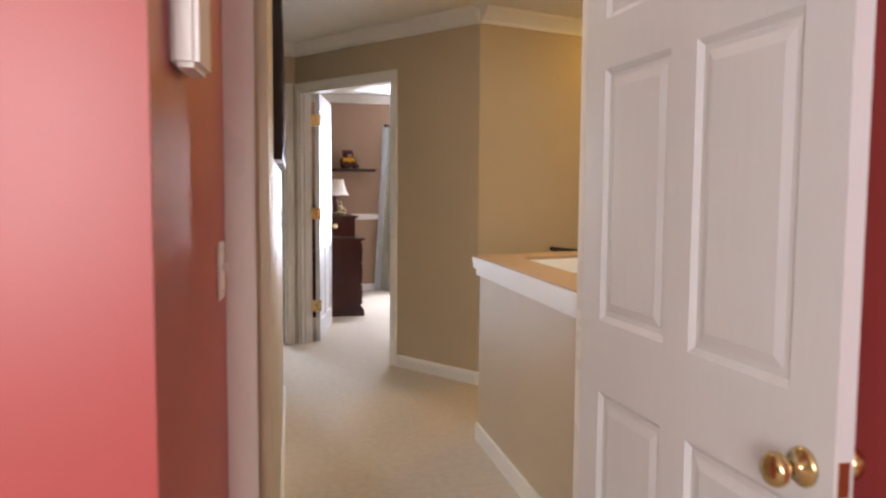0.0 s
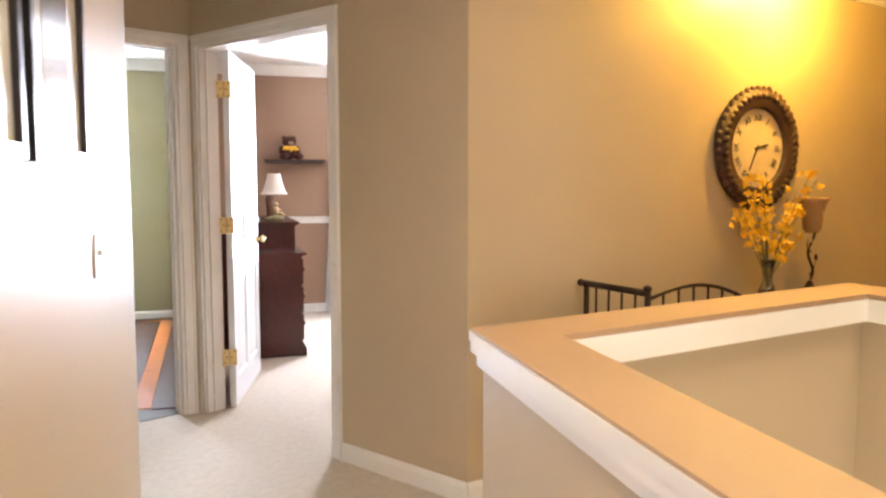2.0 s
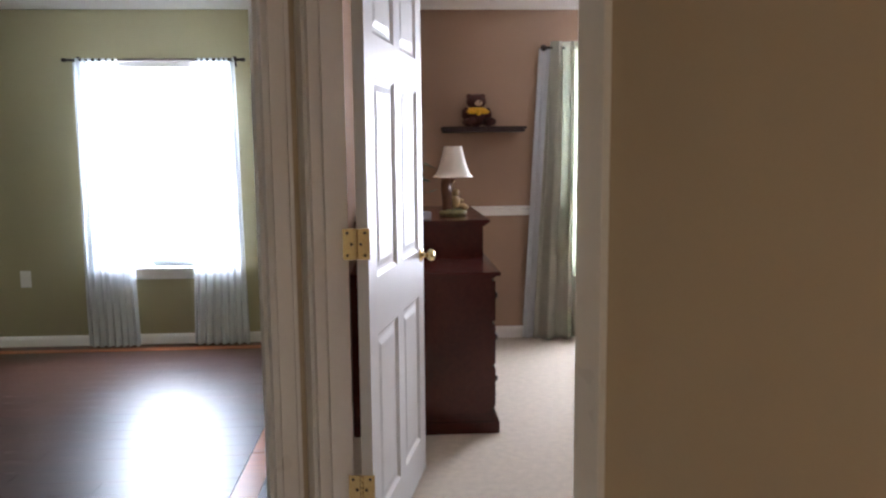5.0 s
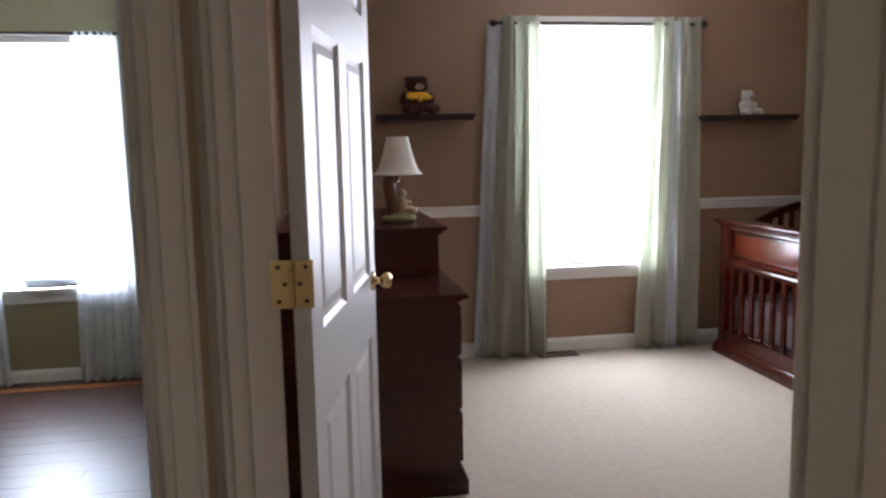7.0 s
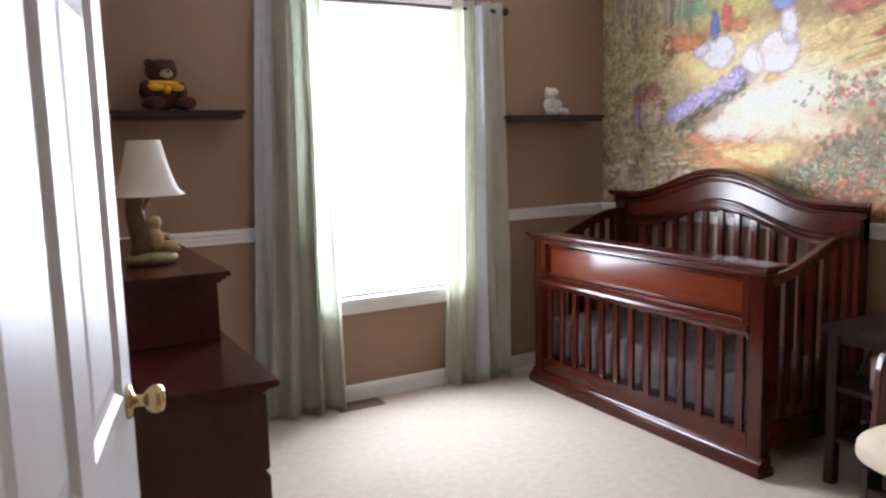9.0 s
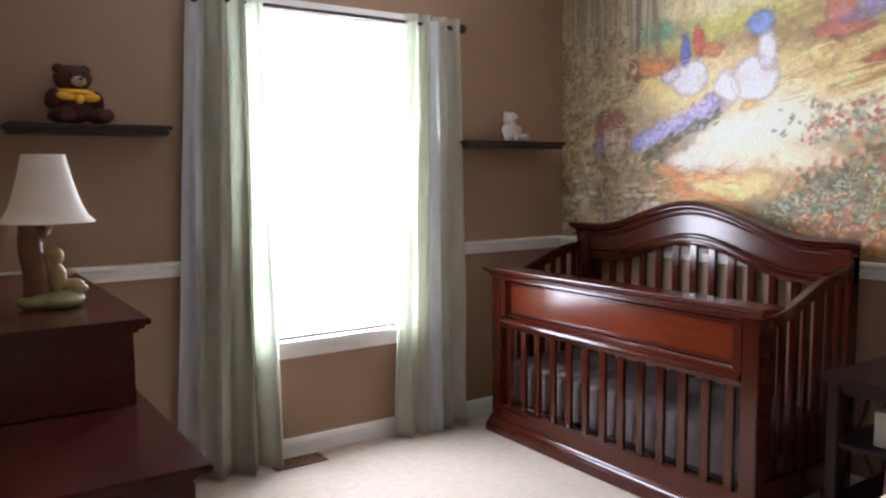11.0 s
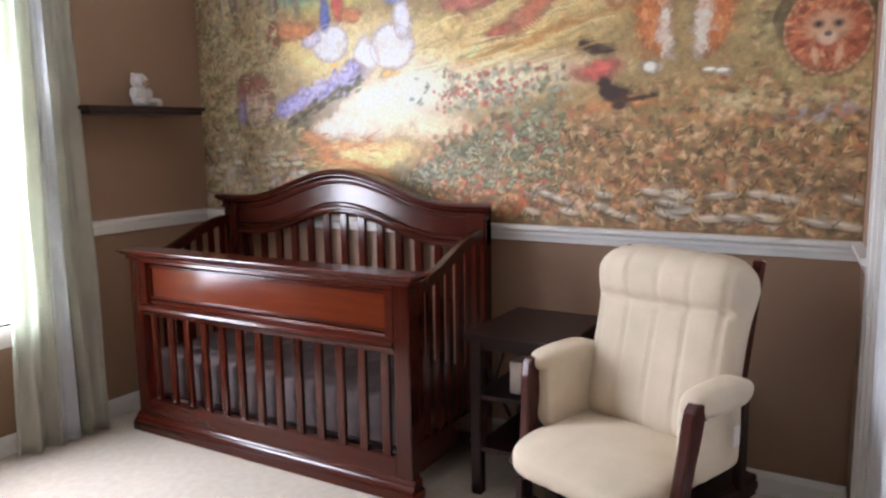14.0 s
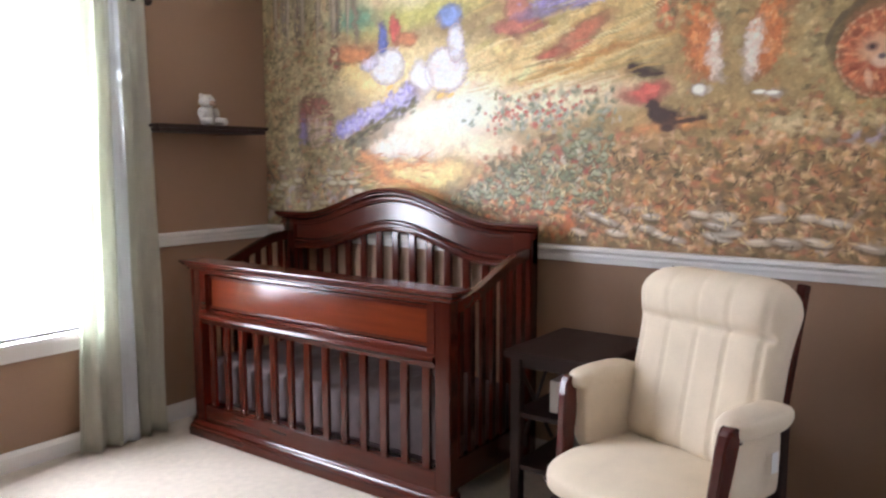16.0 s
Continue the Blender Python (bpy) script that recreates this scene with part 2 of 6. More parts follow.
def casing(name, p0, p1, a, b, hi, thick, side=1, width=0.058):
    """Door casing on the face and a lined jamb, round an opening from a to b along p0 to p1."""
    m, _ = frame_of(p0, p1)
    bm = bmesh.new()
    for y0, y1, y2 in ((-0.012, -0.001, -0.019), (thick + 0.012, thick + 0.001, thick + 0.019)):
        for s0, s1, t0, t1 in ((a - width, a, a - width, a - width + 0.012), (b, b + width, b + width - 0.012, b + width)):
            box(bm, s0, min(y0, y1), 0, s1, max(y0, y1), hi + 0.0, m)
            box(bm, t0, min(y0, y2), 0, t1, max(y0, y2), hi + width - 0.022, m)
        box(bm, a - width, min(y0, y1), hi, b + width, max(y0, y1), hi + width, m)
        box(bm, a - width, min(y0, y2), hi + width - 0.022, b + width, max(y0, y2), hi + width, m)
    box(bm, a, -0.001, 0, a + 0.018, thick + 0.001, hi, m)
    box(bm, b - 0.018, -0.001, 0, b, thick + 0.001, hi, m)
    box(bm, a + 0.018, -0.001, hi - 0.018, b - 0.018, thick + 0.001, hi, m)
    box(bm, a + 0.018, thick * 0.3, 0, a + 0.03, thick * 0.62, hi - 0.018, m)
    box(bm, b - 0.03, thick * 0.3, 0, b - 0.018, thick * 0.62, hi - 0.018, m)
    return structure(name, bm, WHITE)


def knob_mesh(bm, x, y, z, s, k=1.0):
    """A round door knob that stands out along s * y."""
    t = Matrix.Rotation(radians(-90) * s, 3, "X")
    profile = [(0.033, 0.0), (0.033, 0.004), (0.028, 0.009), (0.013, 0.012), (0.011, 0.030), (0.020, 0.036), (0.028, 0.046), (0.029, 0.055), (0.024, 0.064), (0.012, 0.068)]
    lathe(bm, [(r * k, h * k) for r, h in profile], (x, y, z), 20, t)


def panel_door(name, label, m, width, height=2.03, thick=0.035, knob_z=0.92, knob_size=1.0, sides=(1, -1)):
    """A six-panel door leaf; it runs from its hinge at x 0 to x width, with faces at y 0 and y thick."""
    d = thing(name, label, "door", m)
    st, mid = 0.105, 0.095
    pw = (width - 2 * st - mid) / 2
    rows = ((0.17, 0.76), (0.94, 1.56), (1.68, height - 0.12))
    bm = bmesh.new()
    cols = ((st, st + pw), (st + pw + mid, width - st))
    box(bm, 0.002, 0, 0.01, st, thick, height), box(bm, width - st, 0, 0.01, width, thick, height)
    box(bm, st, 0, 0.01, width - st, thick, rows[0][0])
    for (a, b), (c, _) in zip(rows, rows[1:]):
        box(bm, st, 0, b, width - st, thick, c)
    box(bm, st, 0, rows[-1][1], width - st, thick, height)
    for a, b in rows:
        box(bm, st + pw, 0, a, st + pw + mid, thick, b)
    part("door_frame_panel", bm, DOORW, d)
    for a, b in rows:
        for c, e in cols:
            bm = bmesh.new()
            for s in (0, 1):
                ys = [0.0005, 0.009, 0.009, 0.004] if s == 0 else [thick - 0.0005, thick - 0.009, thick - 0.009, thick - 0.004]
                ins = [0, 0.013, 0.026, 0.048]
                rings = [[bm.verts.new((c + i if k in (0, 3) else e - i, y, a + i if k in (0, 1) else b - i)) for k in range(4)] for i, y in zip(ins, ys)]
                for r0, r1 in zip(rings, rings[1:]):
                    for k in range(4):
                        bm.faces.new((r0[k], r0[(k + 1) % 4], r1[(k + 1) % 4], r1[k]))
                bm.faces.new(rings[-1])
            part("panel", bm, DOORW, d)
    bm = bmesh.new()
    if 1 in sides:
        knob_mesh(bm, width - 0.065, thick, knob_z, 1, knob_size)
    if -1 in sides:
        knob_mesh(bm, width - 0.065, 0, knob_z, -1, knob_size)
    part("knob", bm, BRASS, d, "polished brass round knob", smooth=True)
    part("latch_plate", boxes((width - 0.001, thick * 0.2, knob_z - 0.028, width + 0.0015, thick * 0.8, knob_z + 0.028)), BRASS, d, "brass latch plate")
    return d


def hinge(m, door):
    """A butt hinge: the plates and knuckle are one part of the door, the screws parts of that."""
    bm = boxes((-0.040, -0.0015, -0.046, -0.002, 0.0015, 0.046), (0.002, -0.0015, -0.046, 0.040, 0.0015, 0.046))
    for k in range(5):
        lathe(bm, [(0.0045, -0.045 + k * 0.018), (0.0055, -0.044 + k * 0.018), (0.0055, -0.0285 + k * 0.018), (0.0045, -0.0275 + k * 0.018)], (0, -0.003, 0), 10)
    h = part("hinge", bm, BRASS, door, "polished brass butt hinge")
    h.matrix_basis = m
    for sx in (-1, 1):
        for k, z in enumerate((-0.033, 0, 0.033)):
            bm = bmesh.new()
            lathe(bm, [(0.0045, 0), (0.0035, 0.0018)], (sx * (0.026 if k != 1 else 0.014), -0.0015, z), 8, Matrix.Rotation(radians(90), 3, "X"))
            part("screw", bm, IRON, h)

# ---- large structure ----
H = 2.40
NW, NE, SE = (-3.35, 0), (0, 0), (0, -3.115)
SKEW = radians(0.68)


def T(x, y):
    """The hall's axes lie a little askew of the nursery's."""
    dx, dy = x + 3.4, y + 3.13
    return (-3.4 + 0.052 + dx * math.cos(SKEW) - dy * math.sin(SKEW), -3.135 + dx * math.sin(SKEW) + dy * math.cos(SKEW))


S1, DN = (-1.8, -3.33), (-2.62, -4.12)
COR, BEND = T(-3.43, -3.13), T(-2.41, -4.763)
CLK = T(1.35, -3.823)
PW0, PW1 = T(-3.84, -7.64), T(-3.645, -4.80)
GD1 = T(-4.52, -3.64)

# floors
bm = bmesh.new()
A0, B0, C0, D0 = T(-2.66, -5.86), T(-1.22, -5.50), T(-0.95, -7.5), T(-2.77, -7.5)
for quad in (((-8, -11.5), (-3.3, -11.5), D0, A0, (-3.0, 0.0), (-8, 0.0)),
             ((-3.3, -11.5), (2.5, -11.5), (2.5, -7.5), C0, D0),
             (C0, (2.5, -7.5), (2.5, 0.0), B0),
             (A0, B0, (2.5, 0.0), (-3.0, 0.0))):
    top = [bm.verts.new((x, y, 0)) for x, y in quad]
    low = [bm.verts.new((x, y, -0.12)) for x, y in quad]
    bm.faces.new(top), bm.faces.new(low[::-1])
    for k in range(len(quad)):
        j = (k + 1) % len(quad)
        bm.faces.new((top[k], low[k], low[j], top[j]))
structure("floor", bm, CARPET, label="beige cut-pile carpet running through the rooms")
structure("ceiling", boxes((-8, -11.5, H, 2.5, 0.15, H + 0.12)), CEIL, label="white painted plaster ceiling")
structure("stair_floor", boxes((-3.2, -7.9, -2.75, 2.5, -4.0, -2.6)), CARPET, label="beige carpet at the foot of the stairwell")

# windows of the outer wall: (left, right, sill, head)
NWIN, GWIN = (-1.83, -1.06, 0.55, 2.03), (-5.17, -4.27, 0.56, 1.92)
wall("wall_north_nursery", NW, NE, 0.15, H, BROWN, WHITE, [(NWIN[0] - NW[0], NWIN[1] - NW[0], NWIN[2], NWIN[3])])
wall("wall_north_green_room", (-8, 0), (-3.35, 0), 0.15, H, GREEN, WHITE, [(GWIN[0] + 8, GWIN[1] + 8, GWIN[2], GWIN[3])])
wall("wall_east_nursery", NE, SE, 0.12, H, BROWN, TAN)
wall("wall_south_nursery", SE, S1, 0.06, H, BROWN, TAN, [(0.42, 1.21, 0, 2.04)])
wall("wall_south_nursery_return", S1, DN, 0.05, H, BROWN, TAN)
wall("wall_between_bedrooms", (-3.35, -3.06), NW, 0.12, H, BROWN, GREEN)
DOOR_A, DOOR_B = 0.04, 1.12
m_diag, len_diag = frame_of(COR, BEND)


def diag(s, out=0.0):
    """A place on the hall face of the nursery doorway wall; out is towards the nursery."""
    p = m_diag @ Vector((s, out, 0))
    return (p.x, p.y)


wall("wall_nursery_doorway", COR, BEND, 0.11, H, TAN, BROWN, [(DOOR_A, DOOR_B, 0, 2.035)])
wall("wall_clock", BEND, CLK, 0.12, H, TAN, BROWN)
wall("wall_green_doorway", GD1, COR, 0.11, H, TAN, GREEN, [(1.20 - 0.97, 1.20 - 0.09, 0, 2.035)])
wall("wall_pictures", PW0, PW1, 0.11, H, TAN, TAN)
wall("wall_hall_recess", PW1, T(-4.62, -4.86), -0.11, H, TAN, TAN)
wall("wall_hall_recess_west", T(-4.60, -4.84), GD1, 0.11, H, TAN, GREEN)
wall("wall_west", (-8, -11.5), (-8, 0), 0.12, H, GREEN, WHITE)
wall("wall_green_south", (-4.63, -4.0), (-8, -4.0), 0.1, H, GREEN, RED)
RD0, RD1 = T(-3.935, -7.75), T(-2.87, -7.58)
wall("wall_red_doorway", RD0, RD1, 0.11, H, RED, TAN, [(0.04, 0.985, 0, 2.035)])
wall("wall_red_entry", T(-4.015, -8.43), T(-3.935, -7.75), 0.11, H, RED, TAN)
wall("wall_red_north", (-8, -8.55), T(-4.015, -8.43), 0.11, H, RED, TAN)
wall("wall_red_east", T(-2.86, -7.59), (-2.80, -11.5), 0.11, H, RED, TAN)
wall("wall_red_south", (2.5, -11.5), (-8, -11.5), 0.12, H, RED, WHITE)
wall("wall_stair_south", (2.5, -7.62), (-2.80, -7.62), 0.10, H, TAN, RED, z0=-2.6)
wall("wall_stair_east", (1.35, -3.0), (1.35, -7.62), 0.12, H, TAN, WHITE, z0=-2.6)

# half wall round the stairwell, with a painted cap and a moulding under its edges
HW = [T(-2.775, -7.60), T(-2.675, -5.86), T(-1.22, -5.51), T(-0.95, -7.60)]


def offset_line(pts, d):
    out = []
    for i, p in enumerate(pts):
        ns = []
        for a, b in zip(pts[max(0, i - 1):i + 1], pts[max(0, i - 1) + 1:i + 2]):
            v = Vector((b[0] - a[0], b[1] - a[1])).normalized()
            ns.append(Vector((-v.y, v.x)))
        n = sum(ns, Vector((0, 0)))
        n = n / n.length
        k = d / max(0.3, n.dot(ns[0]))
        out.append((p[0] + n.x * k, p[1] + n.y * k))
    return out


def ribbon(bm, pts, d0, d1, z0, z1):
    a, b = offset_line(pts, d0), offset_line(pts, d1)
    vs = [[bm.verts.new((*p, z)) for p in (q, r) for z in (z0, z1)] for q, r in zip(a, b)]
    for u, w in zip(vs, vs[1:]):
        for i, j in ((0, 1), (1, 3), (3, 2), (2, 0)):
            bm.faces.new((u[i], u[j], w[j], w[i]))
    bm.faces.new((vs[0][0], vs[0][2], vs[0][3], vs[0][1])), bm.faces.new((vs[-1][0], vs[-1][1], vs[-1][3], vs[-1][2]))


bm = bmesh.new()
ribbon(bm, HW, -0.055, 0.065, -2.6, 0.90)
structure("half_wall", bm, TAN, label="tan painted half wall round the stairwell")
CAPM = mat("tan_painted_cap", (0.40, 0.265, 0.155), 0.6, var=0.03, scale=3, fine=90, bump=0.05)
bm = bmesh.new()
ribbon(bm, HW, -0.10, 0.092, 0.921, 0.937)
structure("half_wall_cap", bm, CAPM, label="tan painted flat cap on the half wall")
bm = bmesh.new()
for d0, d1, z0, z1 in ((0.066, 0.098, 0.905, 0.929), (0.066, 0.094, 0.875, 0.905), (0.066, 0.080, 0.84, 0.875), (-0.106, -0.056, 0.845, 0.920)):
    ribbon(bm, HW, d0, d1, z0, z1)
structure("half_wall_moulding", bm, WHITE, label="white stepped moulding under the cap")
bm = bmesh.new()
ribbon(bm, HW[:3], 0.066, 0.078, 0, 0.085)
structure("half_wall_baseboard", bm, WHITE)

# casings
casing("nursery_door_casing", COR, BEND, DOOR_A, DOOR_B, 2.035, 0.11)
casing("green_door_casing", GD1, COR, 1.20 - 0.97, 1.20 - 0.09, 2.035, 0.11)
casing("red_door_casing", RD0, RD1, 0.04, 0.985, 2.035, 0.11)
casing("closet_door_casing", SE, S1, 0.42, 1.21, 2.04, 0.06)

# baseboards, chair rail and crown
moulding("baseboard_nursery", BASE, *[(a, b, BASE) for a, b in ((NW, NE), (NE, SE), ((-3.35, -3.0), NW))], (SE, (-0.355, -3.1574), BASE), (S1, DN, BASE))
moulding("chair_rail", RAIL, (NW, (-1.90, 0), RAIL), ((-0.99, 0), NE, RAIL), (NE, SE, RAIL, 0, 1, 1), (SE, (-0.355, -3.1574), RAIL, 0, 1, 0))
moulding("crown_nursery", CROWN, (NW, NE, CROWN), (NE, SE, CROWN), (SE, S1, CROWN), ((-3.35, -3.0), NW, CROWN))
moulding("baseboard_green_room", BASE, ((-8, 0), (-3.47, 0), BASE))
moulding("crown_green_room", CROWN, ((-8, 0), (-3.47, 0), CROWN))
moulding("baseboard_hall", BASE, (PW0, PW1, BASE), (diag(DOOR_B + 0.063), BEND, BASE), (BEND, CLK, BASE))
moulding("crown_hall", CROWN, (PW0, PW1, CROWN), (GD1, COR, CROWN), (COR, BEND, CROWN), (BEND, CLK, CROWN), ((1.35, -3.3), (1.35, -7.6), CROWN))


# windows
def window(name, win, thick=0.15):
    x0, x1, z0, z1 = win
    w = tagged(new(name), "white double-hung window with a white sill and casing, bright daylight outside", kind="structure")
    w["label"] = "white double-hung window with a plain white sill in bright daylight"
    part("window_casing", boxes((x0 - 0.06, -0.016, z0 - 0.0, x0, -0.001, z1 + 0.06), (x1, -0.016, z0 - 0.0, x1 + 0.06, -0.001, z1 + 0.06), (x0, -0.016, z1, x1, -0.001, z1 + 0.06)), WHITE, w, bevel=0.003)
    part("window_sill", boxes((x0 - 0.075, -0.045, z0 - 0.028, x1 + 0.075, 0.05, z0), (x0 - 0.06, -0.015, z0 - 0.085, x1 + 0.06, -0.001, z0 - 0.028)), WHITE, w, bevel=0.003)
    zm = (z0 + z1) / 2
    for lo, hi, y in ((z0, zm + 0.02, 0.055), (zm - 0.02, z1, 0.085)):
        part("window_frame", boxes((x0, y, lo, x0 + 0.045, y + 0.028, hi), (x1 - 0.045, y, lo, x1, y + 0.028, hi), (x0 + 0.045, y, lo, x1 - 0.045, y + 0.028, lo + 0.045), (x0 + 0.045, y, hi - 0.045, x1 - 0.045, y + 0.028, hi)), WHITE, w)
        g = part("pane", boxes((x0 + 0.045, y + 0.012, lo + 0.045, x1 - 0.045, y + 0.016, hi - 0.045)), GLASS, w)
        g.visible_shadow = False
    b = part("window_shade", boxes((x0 + 0.001, 0.046, z0 + 0.002, x1 - 0.001, 0.050, z1 - 0.001)), SHEER, w, "white pleated window shade glowing with daylight")
    b.visible_shadow = True
    return w


GLASS = bpy.data.materials.new("window_glass")
GLASS.use_nodes = True
gb = GLASS.node_tree.nodes["Principled BSDF"]
gb.inputs["Transmission Weight"].default_value, gb.inputs["Roughness"].default_value, gb.inputs["IOR"].default_value = 1.0, 0.0, 1.05
window("window_nursery", NWIN)
window("window_green_room", GWIN)
GLOW = bpy.data.materials.new("bright_overcast_distance")
GLOW.use_nodes = True
gn = GLOW.node_tree.nodes
gn.remove(gn["Principled BSDF"])
em = gn.new("ShaderNodeEmission")
em.inputs[0].default_value, em.inputs[1].default_value = (0.95, 0.98, 1.0, 1), 6.0
GLOW.node_tree.links.new(em.outputs[0], gn["Material Output"].inputs[0])
structure("backdrop", boxes((-14, 4.0, -4, 8, 4.02, 8)), GLOW, label="white glare of daylight outside the windows")

# doors
mdoor = Matrix.LocRotScale((*T(-3.285, -3.135), 0), Euler((0, 0, radians(77.3))), None)
nursery_door = panel_door("door_nursery", "white six-panel door standing open, with brass knob and hinges", mdoor @ pose(0.004, -0.040, 0), 0.86, knob_size=0.87)
for z in (0.31, 1.06, 1.81):
    hinge(mdoor.inverted() @ Matrix.LocRotScale((*T(-3.318, -3.168), z), Euler((0, 0, radians(-6))), None), nursery_door)
mred = Matrix.LocRotScale((*T(-3.0, -7.60), 0), Euler((0, 0, radians(-89.8))), None)
panel_door("door_red_room", "white six-panel door standing open against the red wall", mred @ pose(0, -0.035, 0), 0.90, knob_z=0.825)
mclo, _ = frame_of(SE, S1)
panel_door("door_closet", "closed white six-panel closet door with a brass knob", mclo @ pose(0.44, 0.012, 0), 0.75, knob_size=0.55, sides=(-1,))

# ---- nursery ----
def strip(bm, vs, lo, hi, x0, x1, axis="y"):
    """A board standing up between two curves; vs are the steps along y (or x), x0 to x1 its thickness."""
    rows = []
    for v in vs:
        row = []
        for x in (x0, x1):
            for z in (lo(v), hi(v)):
                row.append(bm.verts.new((x, v, z) if axis == "y" else (v, x, z)))
        rows.append(row)
    for a, b in zip(rows, rows[1:]):
        for i, j in ((0, 1), (1, 3), (3, 2), (2, 0)):
            bm.faces.new((a[i], a[j], b[j], b[i]))
    bm.faces.new((rows[0][0], rows[0][2], rows[0][3], rows[0][1])), bm.faces.new((rows[-1][0], rows[-1][1], rows[-1][3], rows[-1][2]))


def steps(a, b, n):
    return [a + (b - a) * k / n for k in range(n + 1)]


def crib():
    c = thing("crib", "glossy red cherry wood crib with an arched headboard and slatted sides", "crib", pose(0, 0, 0))
    ya, yb, ym = -0.25, -1.755, -1.0
    fx, bx = -0.70, -0.09
    # front panel
    for y in (ya - 0.035, yb + 0.035):
        part("front_post", boxes((fx - 0.0, y - 0.035, 0.05, fx + 0.055, y + 0.035, 0.80)), CHERRY_UP, c, bevel=0.004)
    OGEE = [(0.0, 0.0), (0.007, 0.002), (0.011, 0.007), (0.008, 0.012), (0.009, 0.016), (0.014, 0.019), (0.022, 0.022), (0.027, 0.027), (0.028, 0.032), (0.034, 0.034), (0.036, 0.038), (0.034, 0.044)]
    bm = bmesh.new()
    outline = [(-x, 0.799 + z) for x, z in OGEE] + [(0.055 + x, 0.799 + z) for x, z in OGEE[::-1]]
    a, b = [[bm.verts.new((fx + x, y - t * e, z)) for (x, z), e in zip(outline, [-x for x, _ in outline[:12]] + [x - 0.055 for x, _ in outline[12:]])] for y, t in ((yb, 1), (ya, -1))]
    for q in range(len(outline)):
        w = (q + 1) % len(outline)
        bm.faces.new((a[q], a[w], b[w], b[q]))
    for v in (a, b):
        for q in range(11):
            bm.faces.new((v[q], v[q + 1], v[22 - q], v[23 - q]))
    part("front_cap", bm, CHERRY, c)
    part("front_panel", boxes((fx + 0.030, yb + 0.07, 0.555, fx + 0.046, ya - 0.07, 0.792)), CHERRY_PANEL, c, "polished orange-red front panel, its gloss partly put into the colour")
    def rail_along(bm, profile, y0, y1):
        """A board of that outline (x, z) running along y."""
        a, b = [[bm.verts.new((fx + x, y, z)) for x, z in profile] for y in (y0, y1)]
        for q in range(len(profile)):
            w = (q + 1) % len(profile)
            bm.faces.new((a[q], a[w], b[w], b[q]))
        bm.faces.new(a), bm.faces.new(b[::-1])

    bm = boxes((fx + 0.000, yb + 0.07, 0.604, fx + 0.036, yb + 0.105, 0.786), (fx + 0.000, ya - 0.105, 0.604, fx + 0.036, ya - 0.07, 0.786))
    rail_along(bm, [(0.0, 0.80), (0.0, 0.788), (0.006, 0.782), (0.018, 0.776), (0.036, 0.772), (0.036, 0.80)], yb + 0.07, ya - 0.07)
    rail_along(bm, [(0.036, 0.622), (0.022, 0.616), (0.012, 0.606), (-0.004, 0.596), (-0.012, 0.590), (-0.014, 0.578), (-0.006, 0.572), (0.0, 0.560), (0.004, 0.548), (0.036, 0.548)], yb + 0.07, ya - 0.07)
    part("panel_moulding", bm, CHERRY, c)
    part("inner_bead", boxes((fx + 0.018, yb + 0.105, 0.762, fx + 0.034, ya - 0.105, 0.770), (fx + 0.018, yb + 0.107, 0.632, fx + 0.034, yb + 0.115, 0.762), (fx + 0.018, ya - 0.115, 0.632, fx + 0.034, ya - 0.107, 0.762), (fx + 0.018, yb + 0.105, 0.624, fx + 0.034, ya - 0.105, 0.632)), CHERRY, c, bevel=0.002)
    part("bottom_rail", boxes((fx + 0.006, yb + 0.07, 0.075, fx + 0.042, ya - 0.07, 0.155)), CHERRY, c, bevel=0.004)
    part("plinth", boxes((fx - 0.028, yb - 0.02, 0.0, fx + 0.06, ya + 0.02, 0.040)), CHERRY, c, bevel=0.004)
    bm = bmesh.new()
    rail_along(bm, [(0.05, 0.040), (-0.024, 0.040), (-0.026, 0.045), (-0.023, 0.051), (-0.014, 0.056), (-0.008, 0.062), (-0.007, 0.068), (-0.003, 0.074), (0.006, 0.080), (0.05, 0.080)], yb - 0.012, ya + 0.012)
    part("plinth_moulding", bm, CHERRY, c)
    n = 13
    for k in range(n):
        y = ya - 0.07 + (yb - ya + 0.14) * (k + 0.5) / n
        part("slat", boxes((fx + 0.014, y - 0.019, 0.15, fx + 0.032, y + 0.019, 0.56)), CHERRY_UP, c, bevel=0.003)
        if k < 6:
            bm = bmesh.new()
            lathe(bm, [(0.009, 0), (0.009, 0.012), (0.005, 0.016)], (fx + 0.022, y, 0.157), 8)
            part("bolt", bm, STEEL, c, "small bright steel bolt")

    # headboard
    half = (ya - yb) / 2

    def arch(base, rise, wide):
        def f(y):
            u = abs((y - ym) / half)
            return base + (rise * (0.5 + 0.5 * math.cos(math.pi * min(1, u / wide))) if u < wide else 0)
        return f

    top = arch(1.010, 0.135, 0.80)
    ys = steps(yb, ya, 40)
    for y in (ya - 0.045, yb + 0.045):
        part("back_post", boxes((bx - 0.03, y - 0.045, 0.0, bx + 0.03, y + 0.045, 1.01)), CHERRY_UP, c, bevel=0.005)
    bm = bmesh.new()
    strip(bm, ys, lambda y: top(y) - 0.135, lambda y: top(y) + 0.001, bx - 0.014, bx + 0.022)
    part("headboard_panel", bm, CHERRY, c)
